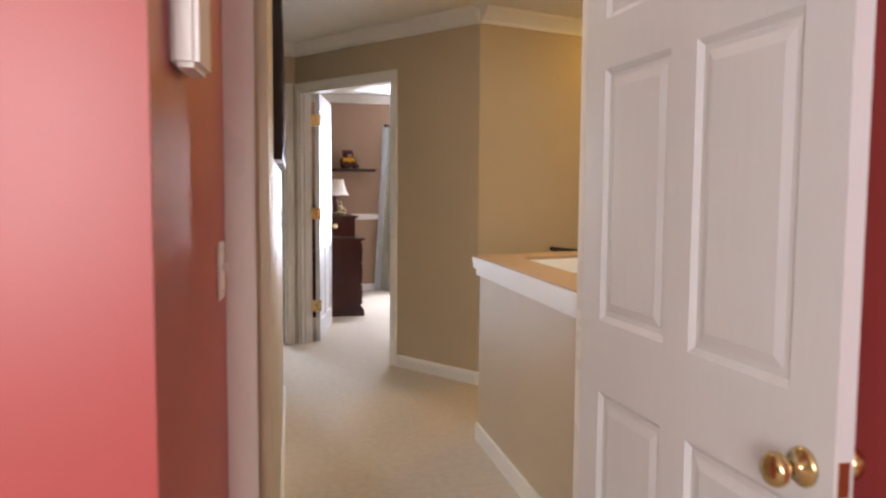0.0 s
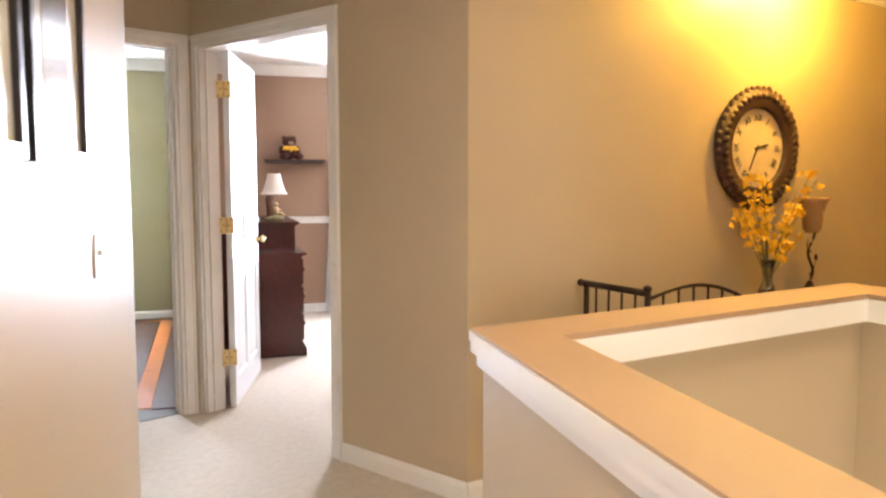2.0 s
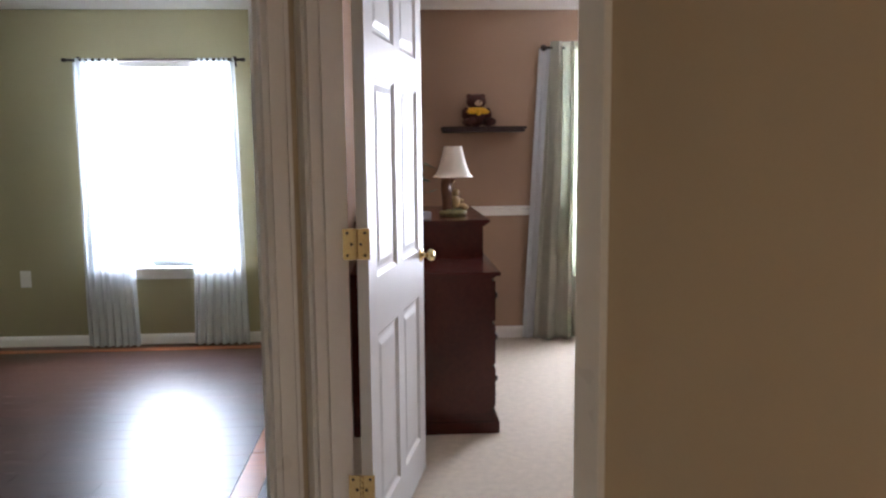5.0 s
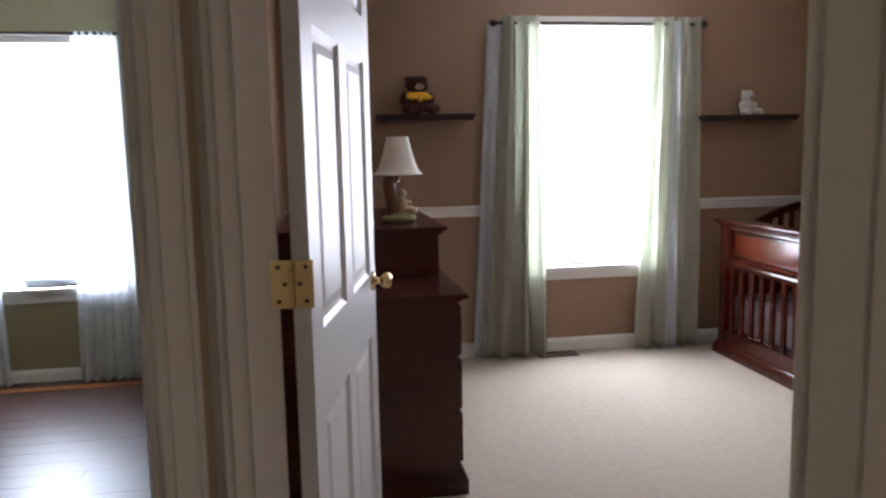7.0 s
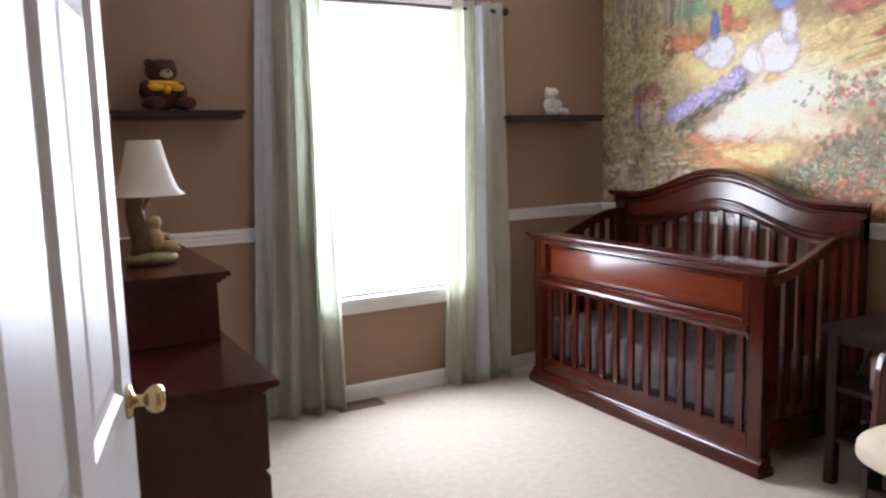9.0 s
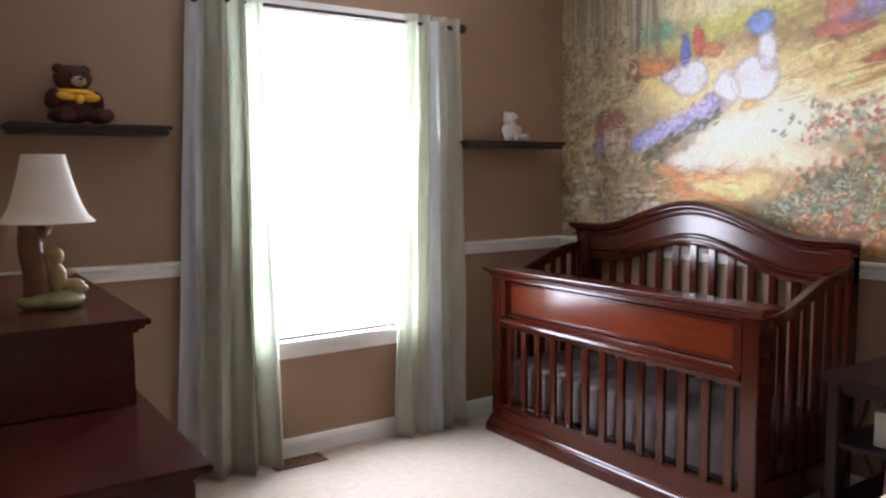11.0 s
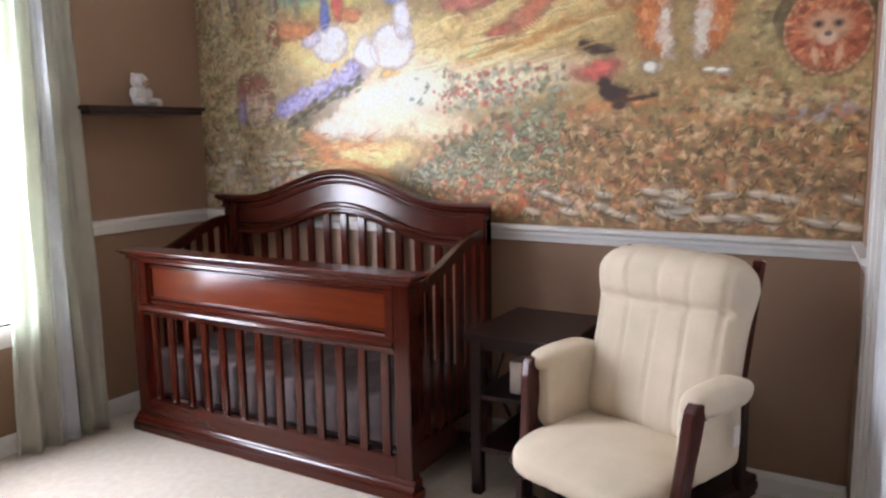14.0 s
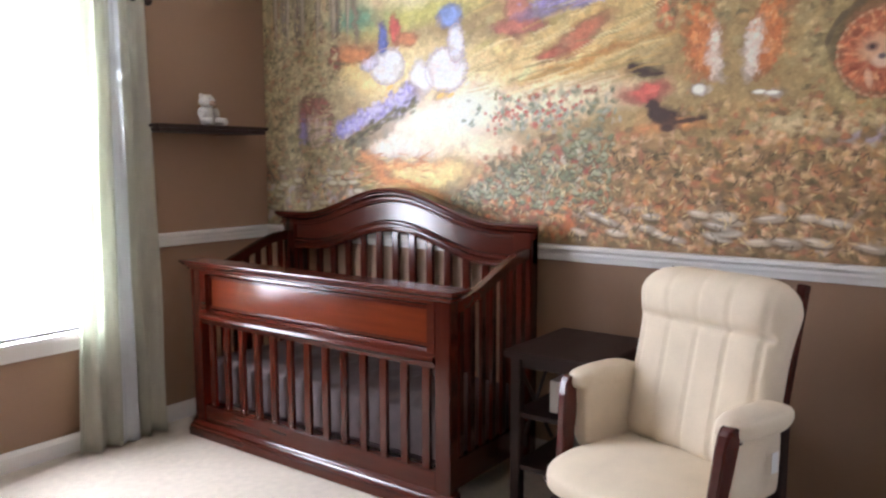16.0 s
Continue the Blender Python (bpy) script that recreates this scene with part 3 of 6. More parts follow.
    def along_arch(bm, f, ys, profile, spread=0.0):
        """A moulding of that profile (out, up) that follows the curve f along y."""
        rows = []
        for n_, y in enumerate(ys):
            e = -1 if n_ == 0 else 1 if n_ == len(ys) - 1 else 0
            rows.append([bm.verts.new((bx - o, y + e * spread * max(0, o), f(y) + u)) for o, u in profile])
        for p, q in zip(rows, rows[1:]):
            for k in range(len(profile)):
                w = (k + 1) % len(profile)
                bm.faces.new((p[k], p[w], q[w], q[k]))
        bm.faces.new(rows[0]), bm.faces.new(rows[-1][::-1])

    bm = bmesh.new()
    along_arch(bm, top, ys, [(0.010, -0.034), (0.020, -0.034), (0.026, -0.031), (0.028, -0.026), (0.026, -0.021), (0.021, -0.018), (0.021, -0.012), (0.024, -0.006), (0.031, 0.000), (0.040, 0.004), (0.041, 0.010), (0.046, 0.012), (0.051, 0.017), (0.053, 0.024), (0.050, 0.031), (0.044, 0.034), (-0.03, 0.034), (-0.03, -0.01), (0.0, -0.01)], 0.7)
    part("headboard_cap", bm, CHERRY, c)
    low = arch(0.885, 0.122, 0.74)
    bm = bmesh.new()
    along_arch(bm, low, steps(yb + 0.09, ya - 0.09, 36), [(-0.018, -0.035), (0.022, -0.035), (0.029, -0.030), (0.031, -0.022), (0.028, -0.014), (0.023, -0.010), (0.023, -0.004), (0.029, 0.000), (0.032, 0.007), (0.030, 0.014), (0.024, 0.019), (0.013, 0.022), (-0.018, 0.022)])
    part("arched_rail", bm, CHERRY, c)
    part("back_rail", boxes((bx - 0.02, yb + 0.09, 0.10, bx + 0.015, ya - 0.09, 0.20)), CHERRY, c)
    for k in range(n):
        y = ya - 0.09 + (yb - ya + 0.18) * (k + 0.5) / n
        part("slat", boxes((bx - 0.010, y - 0.019, 0.2, bx + 0.010, y + 0.019, low(y) - 0.02)), CHERRY_UP, c, bevel=0.003)
    # sides
    for y, s in ((ya - 0.02, -1), (yb + 0.02, 1)):
        def rail(x):
            u = (x - fx - 0.05) / (bx - fx - 0.08)
            return 0.80 + 0.14 * (3 * u * u - 2 * u ** 3)
        bm = bmesh.new()
        strip(bm, steps(fx + 0.055, bx - 0.03, 14), lambda x: rail(x) - 0.045, lambda x: rail(x), y - 0.014, y + 0.014, "x")
        part("side_rail", bm, CHERRY, c)
        part("side_bottom_rail", boxes((fx + 0.055, y - 0.014, 0.09, bx - 0.03, y + 0.014, 0.20)), CHERRY, c)
        for k in range(7):
            x = fx + 0.055 + (bx - fx - 0.085) * (k + 0.5) / 7
            part("slat", boxes((x - 0.017, y - 0.008, 0.2, x + 0.017, y + 0.008, rail(x) - 0.04)), CHERRY_UP, c, bevel=0.003)
    part("mattress_support", boxes((fx + 0.06, yb + 0.04, 0.155, bx - 0.035, ya - 0.04, 0.17)), ESPRESSO, c)
    # mattress with a creased sheet
    bm = bmesh.new()
    x0, x1, y0, y1 = fx + 0.062, bx - 0.04, yb + 0.045, ya - 0.045
    g = [[bm.verts.new((x0 + (x1 - x0) * i / 20, y0 + (y1 - y0) * j / 60, 0.0)) for j in range(61)] for i in range(21)]
    for i in range(21):
        for j in range(61):
            e = min(1, 6 * min(i / 20, 1 - i / 20, 3 * j / 60, 3 * (1 - j / 60)))
            p = g[i][j].co
            p.z = 0.345 + 0.035 * math.sqrt(max(0, e)) + 0.008 * math.sin(j * 0.9 + 2 * noise.noise(Vector((i * 0.2, j * 0.1, 3))) * 3) + 0.006 * noise.noise(Vector((i * 0.5, j * 0.3, 0)))
    for i in range(20):
        for j in range(60):
            bm.faces.new((g[i][j], g[i + 1][j], g[i + 1][j + 1], g[i][j + 1]))
    edge = [e for e in bm.edges if e.is_boundary]
    low_ring = bmesh.ops.extrude_edge_only(bm, edges=edge)
    for v in low_ring["geom"]:
        if isinstance(v, bmesh.types.BMVert):
            v.co.z = 0.172
    m = thing("crib_mattress", "thin crib mattress in a creased dark brown fitted sheet", "mattress")
    part("sheet", bm, MATTRESS, m, smooth=True)
    return c


STEEL = mat("bright_steel", (0.7, 0.7, 0.72), 0.25, 1.0, var=0.05, scale=20, fine=200, bump=0.02)
crib()


def dresser():
    d = thing("dresser", "dark cherry changing dresser with a raised hutch top and moulded base", "dresser")
    x0, x1, y0, y1 = -3.33, -2.652, -1.91, -0.36
    part("carcass", boxes((x0, y0 + 0.012, 0.09, x1 - 0.02, y1, 0.745)), DARKWOOD, d, bevel=0.003)
    part("plinth", boxes((x0, y0 - 0.006, 0.0, x1 + 0.012, y1 + 0.01, 0.06), (x0, y0 + 0.002, 0.06, x1 + 0.004, y1 + 0.006, 0.078), (x0, y0 + 0.008, 0.078, x1 - 0.006, y1 + 0.003, 0.092)), DARKWOOD, d, bevel=0.004)
    part("top", boxes((x0, y0 + 0.004, 0.745, x1 - 0.006, y1, 0.757), (x0, y0 - 0.012, 0.757, x1 + 0.018, y1 + 0.012, 0.775)), DARKWOOD, d, bevel=0.004)
    for r in range(3):
        for q in range(2):
            ya_ = y0 + 0.05 + q * 0.73
            dr = part("drawer", boxes((x1 - 0.02, ya_, 0.11 + r * 0.21, x1 + 0.0, ya_ + 0.70, 0.305 + r * 0.21)), DARKWOOD, d, bevel=0.004)
            for yk in (ya_ + 0.15, ya_ + 0.55):
                bm = bmesh.new()
                lathe(bm, [(0.008, 0), (0.008, 0.012), (0.016, 0.018), (0.014, 0.026), (0.004, 0.029)], (x1, yk, 0.21 + r * 0.21), 12, Matrix.Rotation(radians(90), 3, "Y"))
                part("drawer_knob", bm, IRON, dr, "dark metal drawer knob", smooth=True)
    hy = -1.45
    part("hutch", boxes((x0, hy + 0.015, 0.7755, x1 - 0.012, y1, 0.945)), DARKWOOD, d, bevel=0.003)
    part("hutch_top", boxes((x0, hy + 0.004, 0.945, x1 - 0.002, y1, 0.955), (x0, hy - 0.008, 0.955, x1 + 0.010, y1 + 0.01, 0.965), (x0, hy - 0.018, 0.965, x1 + 0.022, y1 + 0.02, 0.980)), DARKWOOD, d, bevel=0.003)
    return d


dresser()
SHADE = mat("ivory_lamp_shade_cloth", (0.80, 0.77, 0.70), 0.8, var=0.03, scale=20, fine=300, bump=0.15)
TRUNKM = mat("painted_brown_resin", (0.16, 0.07, 0.035), 0.55, var=0.2, scale=20, fine=90, bump=0.4)
MOSS = mat("mossy_green_resin", (0.28, 0.27, 0.12), 0.6, var=0.2, scale=30, fine=120, bump=0.5)
HONEY = mat("honey_resin", (0.48, 0.34, 0.16), 0.55, var=0.15, scale=30, fine=120, bump=0.4)


def table_lamp(x, y, z):
    l = thing("table_lamp", "nursery table lamp with an ivory bell shade on a tree-trunk base", "lamp", pose(x, y, z))
    l.scale = (0.95, 0.95, 0.91)
    bm = bmesh.new()
    prof = [(0.118 - 0.066 * (k / 10) ** 0.55, 0.235 + 0.185 * k / 10) for k in range(11)]
    n = 32
    for inner in (0, 1):
        rings = []
        for r, h in prof:
            rings.append([bm.verts.new(((r - 0.002 * inner) * math.cos(math.tau * k / n) * (1 + 0.012 * (k % 4 == 0)), (r - 0.002 * inner) * math.sin(math.tau * k / n) * (1 + 0.012 * (k % 4 == 0)), h)) for k in range(n)])
        for a, b in zip(rings, rings[1:]):
            for k in range(n):
                bm.faces.new((a[k], a[(k + 1) % n], b[(k + 1) % n], b[k]))
    part("shade", bm, SHADE, l, "ivory pleated bell lamp shade", smooth=True)
    bm = bmesh.new()
    tube(bm, [(-0.038 + 0.006 * math.sin(k), 0.005 * math.cos(k * 1.3), 0.015 + 0.036 * k) for k in range(7)], 0.033, 11, 0.85)
    tube(bm, [(-0.035, 0, 0.17), (-0.01, 0.005, 0.205), (0.012, 0.005, 0.235)], 0.013, 7, 0.7)
    part("trunk", bm, TRUNKM, l, "brown tree-trunk lamp stem", smooth=True)
    bm = bmesh.new()
    blob(bm, (0, 0, 0.018), (0.085, 0.065, 0.026), 16, 0.006)
    part("base", bm, MOSS, l, "green grassy lamp base", smooth=True)
    bm = bmesh.new()
    for c, r in (((0.012, 0, 0.075), (0.024, 0.022, 0.036)), ((0.014, 0, 0.125), (0.019, 0.019, 0.021)), ((0.04, 0.0, 0.055), (0.032, 0.012, 0.014)), ((0.06, 0.0, 0.042), (0.02, 0.011, 0.012)), ((0.035, 0.01, 0.083), (0.022, 0.008, 0.009))):
        blob(bm, tuple(q * k for q, k in zip(c, (1.15, 1, 1.12))), tuple(q * 1.15 for q in r), 12, 0.003)
    part("figurine", bm, HONEY, l, "small honey-coloured seated figure on the lamp base", smooth=True)
    bm = bmesh.new()
    tube(bm, [(0.0, 0, 0.2), (0, 0, 0.405)], 0.004, 8)
    part("harp", bm, BRASS, l)
    return l


table_lamp(-2.80, -1.16, 0.981)


def shelf(x0, x1, z):
    s = thing("wall_shelf", "dark espresso floating shelf with a moulded edge", "shelf", group="floating wall shelves")
    part("board", boxes((x0, -0.20, z - 0.018, x1, -0.001, z)), ESPRESSO, s, bevel=0.002)
    part("edge_moulding", boxes((x0 + 0.01, -0.19, z - 0.036, x1 - 0.01, -0.001, z - 0.018)), ESPRESSO, s, bevel=0.003)


shelf(-2.80, -2.23, 1.505)
shelf(-0.80, -0.155, 1.477)
FUR = mat("dark_brown_plush_fur", (0.080, 0.024, 0.016), 0.95, var=0.3, scale=60, fine=300, bump=1.0, depth=0.004)
WFUR = mat("white_plush_fur", (0.55, 0.51, 0.46), 0.95, var=0.12, scale=60, fine=300, bump=1.0, depth=0.004)
YEL = mat("yellow_felt", (0.80, 0.42, 0.03), 0.9, var=0.08, scale=40, fine=300, bump=0.3)
MUZ = mat("pale_muzzle_felt", (0.45, 0.30, 0.22), 0.9, var=0.08, scale=40, fine=300, bump=0.3)


def teddy(name, label, x, y, z, size, fur, scarf, turn):
    """A seated soft toy as one mesh; size is its height."""
    bm = bmesh.new()
    rows = [((0, 0, 0.30), (0.25, 0.20, 0.30), 0), ((0.0, 0.02, 0.72), (0.24, 0.21, 0.21), 0),
            ((-0.17, -0.02, 0.87), (0.08, 0.06, 0.075), 0), ((0.17, -0.02, 0.87), (0.08, 0.06, 0.075), 0),
            ((-0.25, 0.22, 0.12), (0.15, 0.24, 0.12), 0), ((0.25, 0.22, 0.12), (0.15, 0.24, 0.12), 0),
            ((-0.27, 0.06, 0.36), (0.10, 0.13, 0.18), 0), ((0.27, 0.06, 0.36), (0.10, 0.13, 0.18), 0),
            ((0, 0.20, 0.66), (0.10, 0.09, 0.085), 2), ((0, 0.29, 0.69), (0.03, 0.02, 0.02), 3),
            ((-0.09, 0.20, 0.78), (0.022, 0.02, 0.022), 3), ((0.09, 0.20, 0.78), (0.022, 0.02, 0.022), 3),
            ((-0.25, 0.42, 0.12), (0.11, 0.05, 0.11), 0), ((0.25, 0.42, 0.12), (0.11, 0.05, 0.11), 0)]
    if scarf:
        rows += [((0, 0.03, 0.49), (0.27, 0.22, 0.07), 1), ((-0.16, 0.17, 0.42), (0.13, 0.07, 0.07), 1), ((0.16, 0.17, 0.42), (0.13, 0.07, 0.07), 1), ((0.0, 0.21, 0.38), (0.06, 0.05, 0.08), 1)]
    for c, r, k in rows:
        before = len(bm.faces)
        blob(bm, Vector(c) * size, Vector(r) * size, 16, 0.0 if k else 0.004)
        bm.faces.ensure_lookup_table()
        for f in bm.faces[before:]:
            f.material_index = k
    bmesh.ops.transform(bm, matrix=pose(x, y, z, 0, 0, turn) @ Matrix.Diagonal((1.22 if scarf else 1.05, 1.1, 1, 1)), verts=bm.verts)
    ob = mesh_object(name, bm, [fur, YEL, MUZ, ESPRESSO], smooth=True)
    return tagged(ob, label, "stuffed toy")


teddy("teddy_bear", "dark brown plush bear in a yellow scarf on the floating shelf", -2.565, -0.10, 1.507, 0.235, FUR, True, 195)
teddy("white_teddy_bear", "small white plush bear sitting on the floating shelf", -0.46, -0.10, 1.479, 0.165, WFUR, False, 190)


# curtains
def curtain(name, label, top, bottom, z0, z1, y, folds, amp, material, seed, parent=None, lean=0.0):
    bm = bmesh.new()
    nu, nv = folds * 12, 44
    g = []
    for i in range(nu + 1):
        u, col = i / nu, []
        for j in range(nv + 1):
            v = j / nv
            w = 1 - v
            xa, xb = top[0] + (bottom[0] - top[0]) * w, top[1] + (bottom[1] - top[1]) * w
            n1 = noise.noise(Vector((u * 3 + seed, v * 1.3, seed)))
            n2 = noise.noise(Vector((u * 9, v * 4, seed + 7)))
            ph = math.tau * folds * u + 1.6 * n1
            a = amp * (0.55 + 0.45 * w) * (0.8 + 0.5 * noise.noise(Vector((u * 2.2, v * 0.7, seed + 3))))
            col.append(bm.verts.new((xa + (xb - xa) * u + a * 0.45 * math.sin(2 * ph) * 0.4 + lean * w * w, y + a * math.sin(ph) + 0.18 * a * math.sin(2.7 * ph + 4 * n1 + seed) + 0.012 * n2, z0 + (z1 - z0) * v + (0.004 * math.sin(ph) if j == 0 else 0))))
        g.append(col)
    for i in range(nu):
        for j in range(nv):
            bm.faces.new((g[i][j], g[i + 1][j], g[i + 1][j + 1], g[i][j + 1]))
    ob = part(name, bm, material, parent, smooth=True) if parent else mesh_object(name, bm, material, smooth=True)
    ob.data.polygons.foreach_set("use_smooth", [True] * len(ob.data.polygons))
    sd = ob.modifiers.new("thickness", "SOLIDIFY")
    sd.thickness = 0.002
    if label:
        ob["label"] = label
    return ob


def rod(name, label, x0, x1, y, z, material, ball=0.022):
    r = thing(name, label, "curtain rod")
    bm = bmesh.new()
    tube(bm, [(x0, y, z), (x1, y, z)], 0.009, 12)
    part("pole", bm, material, r, smooth=True)
    for x, s in ((x0, -1), (x1, 1)):
        bm = bmesh.new()
        blob(bm, (x + s * ball * 0.8, y, z), (ball, ball, ball), 14)
        lathe(bm, [(0.012, 0), (0.012, 0.012)], (x - 0.006, y, z), 12, Matrix.Rotation(radians(90), 3, "Y"))
        part("finial", bm, material, r, smooth=True)
    for x in (x0 + 0.06, x1 - 0.06):
        part("bracket", boxes((x - 0.008, y - 0.012, z - 0.014, x + 0.008, -0.001, z - 0.009), (x - 0.012, -0.006, z - 0.04, x + 0.012, -0.001, z + 0.03)), material, r)


rod("curtain_rod", "dark bronze curtain rod with ball finials above the nursery window", -2.08, -0.775, -0.09, 2.035, IRON)
lc = thing("curtain", "sage green woven curtain with white lining, hanging to the carpet", "curtain", group="nursery curtains")
curtain("panel", "", (-2.055, -1.815), (-2.165, -1.775), 0.012, 2.075, -0.110, 3, 0.056, SAGE, 1, lc)
curtain("lining", "white curtain lining", (-2.125, -1.90), (-2.235, -1.90), 0.012, 2.035, -0.060, 5, 0.010, SHEER, 4, lc)
rc = thing("curtain", "sage green woven curtain with white lining, hanging to the carpet", "curtain", group="nursery curtains")
curtain("panel", "", (-1.10, -0.965), (-1.20, -0.985), 0.012, 2.075, -0.105, 2, 0.036, SAGE, 11, rc)
curtain("lining", "white curtain lining", (-0.985, -0.925), (-1.0, -0.915), 0.012, 2.05, -0.118, 1, 0.012, SHEER, 5, rc)
curtain("panel", "", (-0.945, -0.785), (-0.93, -0.76), 0.012, 2.075, -0.105, 2, 0.040, SAGE, 17, rc)

# floor register
r = thing("floor_register", "brown metal floor register under the nursery window", "floor register")
VENTM = mat("brown_enamel", (0.16, 0.075, 0.045), 0.45, 0.3, var=0.1, scale=20, fine=200, bump=0.1)
part("rim", boxes((-1.83, -0.155, 0.001, -1.58, -0.145, 0.007), (-1.83, -0.055, 0.001, -1.58, -0.045, 0.007), (-1.83, -0.145, 0.001, -1.82, -0.055, 0.007), (-1.59, -0.145, 0.001, -1.58, -0.055, 0.007)), VENTM, r)
for k in range(15):
    x = -1.812 + k * 0.0152
    part("slat", boxes((x, -0.145, 0.001, x + 0.006, -0.055, 0.006)), VENTM, r)


# side table
def side_table():
    t = thing("side_table", "espresso wooden side table with a lower shelf beside the crib", "side table")
    x0, x1, y0, y1, h = -0.55, -0.08, -2.27, -1.885, 0.62
    part("tabletop", boxes((x0, y0, h - 0.028, x1, y1, h)), ESPRESSO, t, bevel=0.004)
    part("apron", boxes((x0 + 0.035, y0 + 0.035, h - 0.065, x1 - 0.035, y0 + 0.05, h - 0.028), (x0 + 0.035, y1 - 0.05, h - 0.065, x1 - 0.035, y1 - 0.035, h - 0.028), (x0 + 0.035, y0 + 0.05, h - 0.065, x0 + 0.05, y1 - 0.05, h - 0.028), (x1 - 0.05, y0 + 0.05, h - 0.065, x1 - 0.035, y1 - 0.05, h - 0.028)), ESPRESSO, t)
    for x in (x0 + 0.02, x1 - 0.06):
        for y in (y0 + 0.02, y1 - 0.06):
            part("leg", boxes((x, y, 0, x + 0.04, y + 0.04, h - 0.028)), ESPRESSO, t, bevel=0.003)
    for z in (0.17, 0.37):
        part("shelf", boxes((x0 + 0.03, y0 + 0.03, z, x1 - 0.03, y1 - 0.03, z + 0.018)), ESPRESSO, t)
    bm = bmesh.new()
    for s in (0, 1):
        tube(bm, [(x0 + 0.06 + k * 0.03, y1 - 0.03, (0.20 + k * 0.04) if s else (0.56 - k * 0.04)) for k in range(10)], 0.008, 6)
    part("cross_brace", bm, ESPRESSO, t)


side_table()


# glider chair
def cushion(bm, cx, cy, cz, sx, sy, sz, n=10, power=4.0, tuft=None):
    """A stuffed box: a superellipsoid with welts where tuft says so."""
    nu, nv = 40, 20
    rings = []
    for j in range(nv + 1):
        b = -math.pi / 2 + math.pi * j / nv
        ring = []
        for i in range(nu):
            a = math.tau * i / nu
            f = lambda w: math.copysign(abs(w) ** (2 / power), w)
            ring.append(bm.verts.new((cx + sx * f(math.cos(b)) * f(math.cos(a)), cy + sy * f(math.cos(b)) * f(math.sin(a)), cz + sz * f(math.sin(b)))))
        rings.append(ring)
    for r0, r1 in zip(rings, rings[1:]):
        for i in range(nu):
            bm.faces.new((r0[i], r0[(i + 1) % nu], r1[(i + 1) % nu], r1[i]))
    bmesh.ops.remove_doubles(bm, verts=bm.verts, dist=0.0005)


def back_cushion(bm, w, h, t, headroll):
    """The back pad, upright in local axes: y across, z up, its front towards -x, with channels and a head roll."""
    nu, nv = 60, 60
    sheets = []
    for side in (0, 1):
        g = []
        for i in range(nu + 1):
            col = []
            for j in range(nv + 1):
                u, v = 2 * i / nu - 1, j / nv
                wide = w * (1 + 0.07 * math.exp(-((v - 0.86) / 0.16) ** 2) - 0.03 * v)
                round_u = (1 - abs(u) ** 5)
                round_v = (1 - abs(2 * v - 1) ** 9)
                p = max(0, round_u * round_v) ** 0.5
                dip = 0.0
                if side == 0:
                    ch = abs(((u * 2.5 + 0.5) % 1) - 0.5)
                    if v < 0.70:
                        dip = 0.007 * math.exp(-(ch / 0.035) ** 2) * (abs(u) < 0.85)
                    else:
                        dip = 0.007 * math.exp(-(ch / 0.05) ** 2)
                        p *= 1 + headroll * (1 - ((v - 0.85) / 0.16) ** 2)
                    dip += 0.018 * math.exp(-((v - 0.70) / 0.014) ** 2) * (abs(u) < 0.9)
                x = -(t * p) + dip if side == 0 else 0.25 * t * p
                corner = 0.06 * max(0, v - 0.8) / 0.2 * abs(u) ** 6
                col.append(bm.verts.new((x, wide * u, h * v - corner)))
            g.append(col)
        sheets.append(g)
    for g in sheets:
        for i in range(nu):
            for j in range(nv):
                bm.faces.new((g[i][j], g[i + 1][j], g[i + 1][j + 1], g[i][j + 1]))
    bmesh.ops.remove_doubles(bm, verts=bm.verts, dist=0.0015)


def tilt(bm, m):
    bmesh.ops.transform(bm, matrix=m, verts=bm.verts)
    return bm


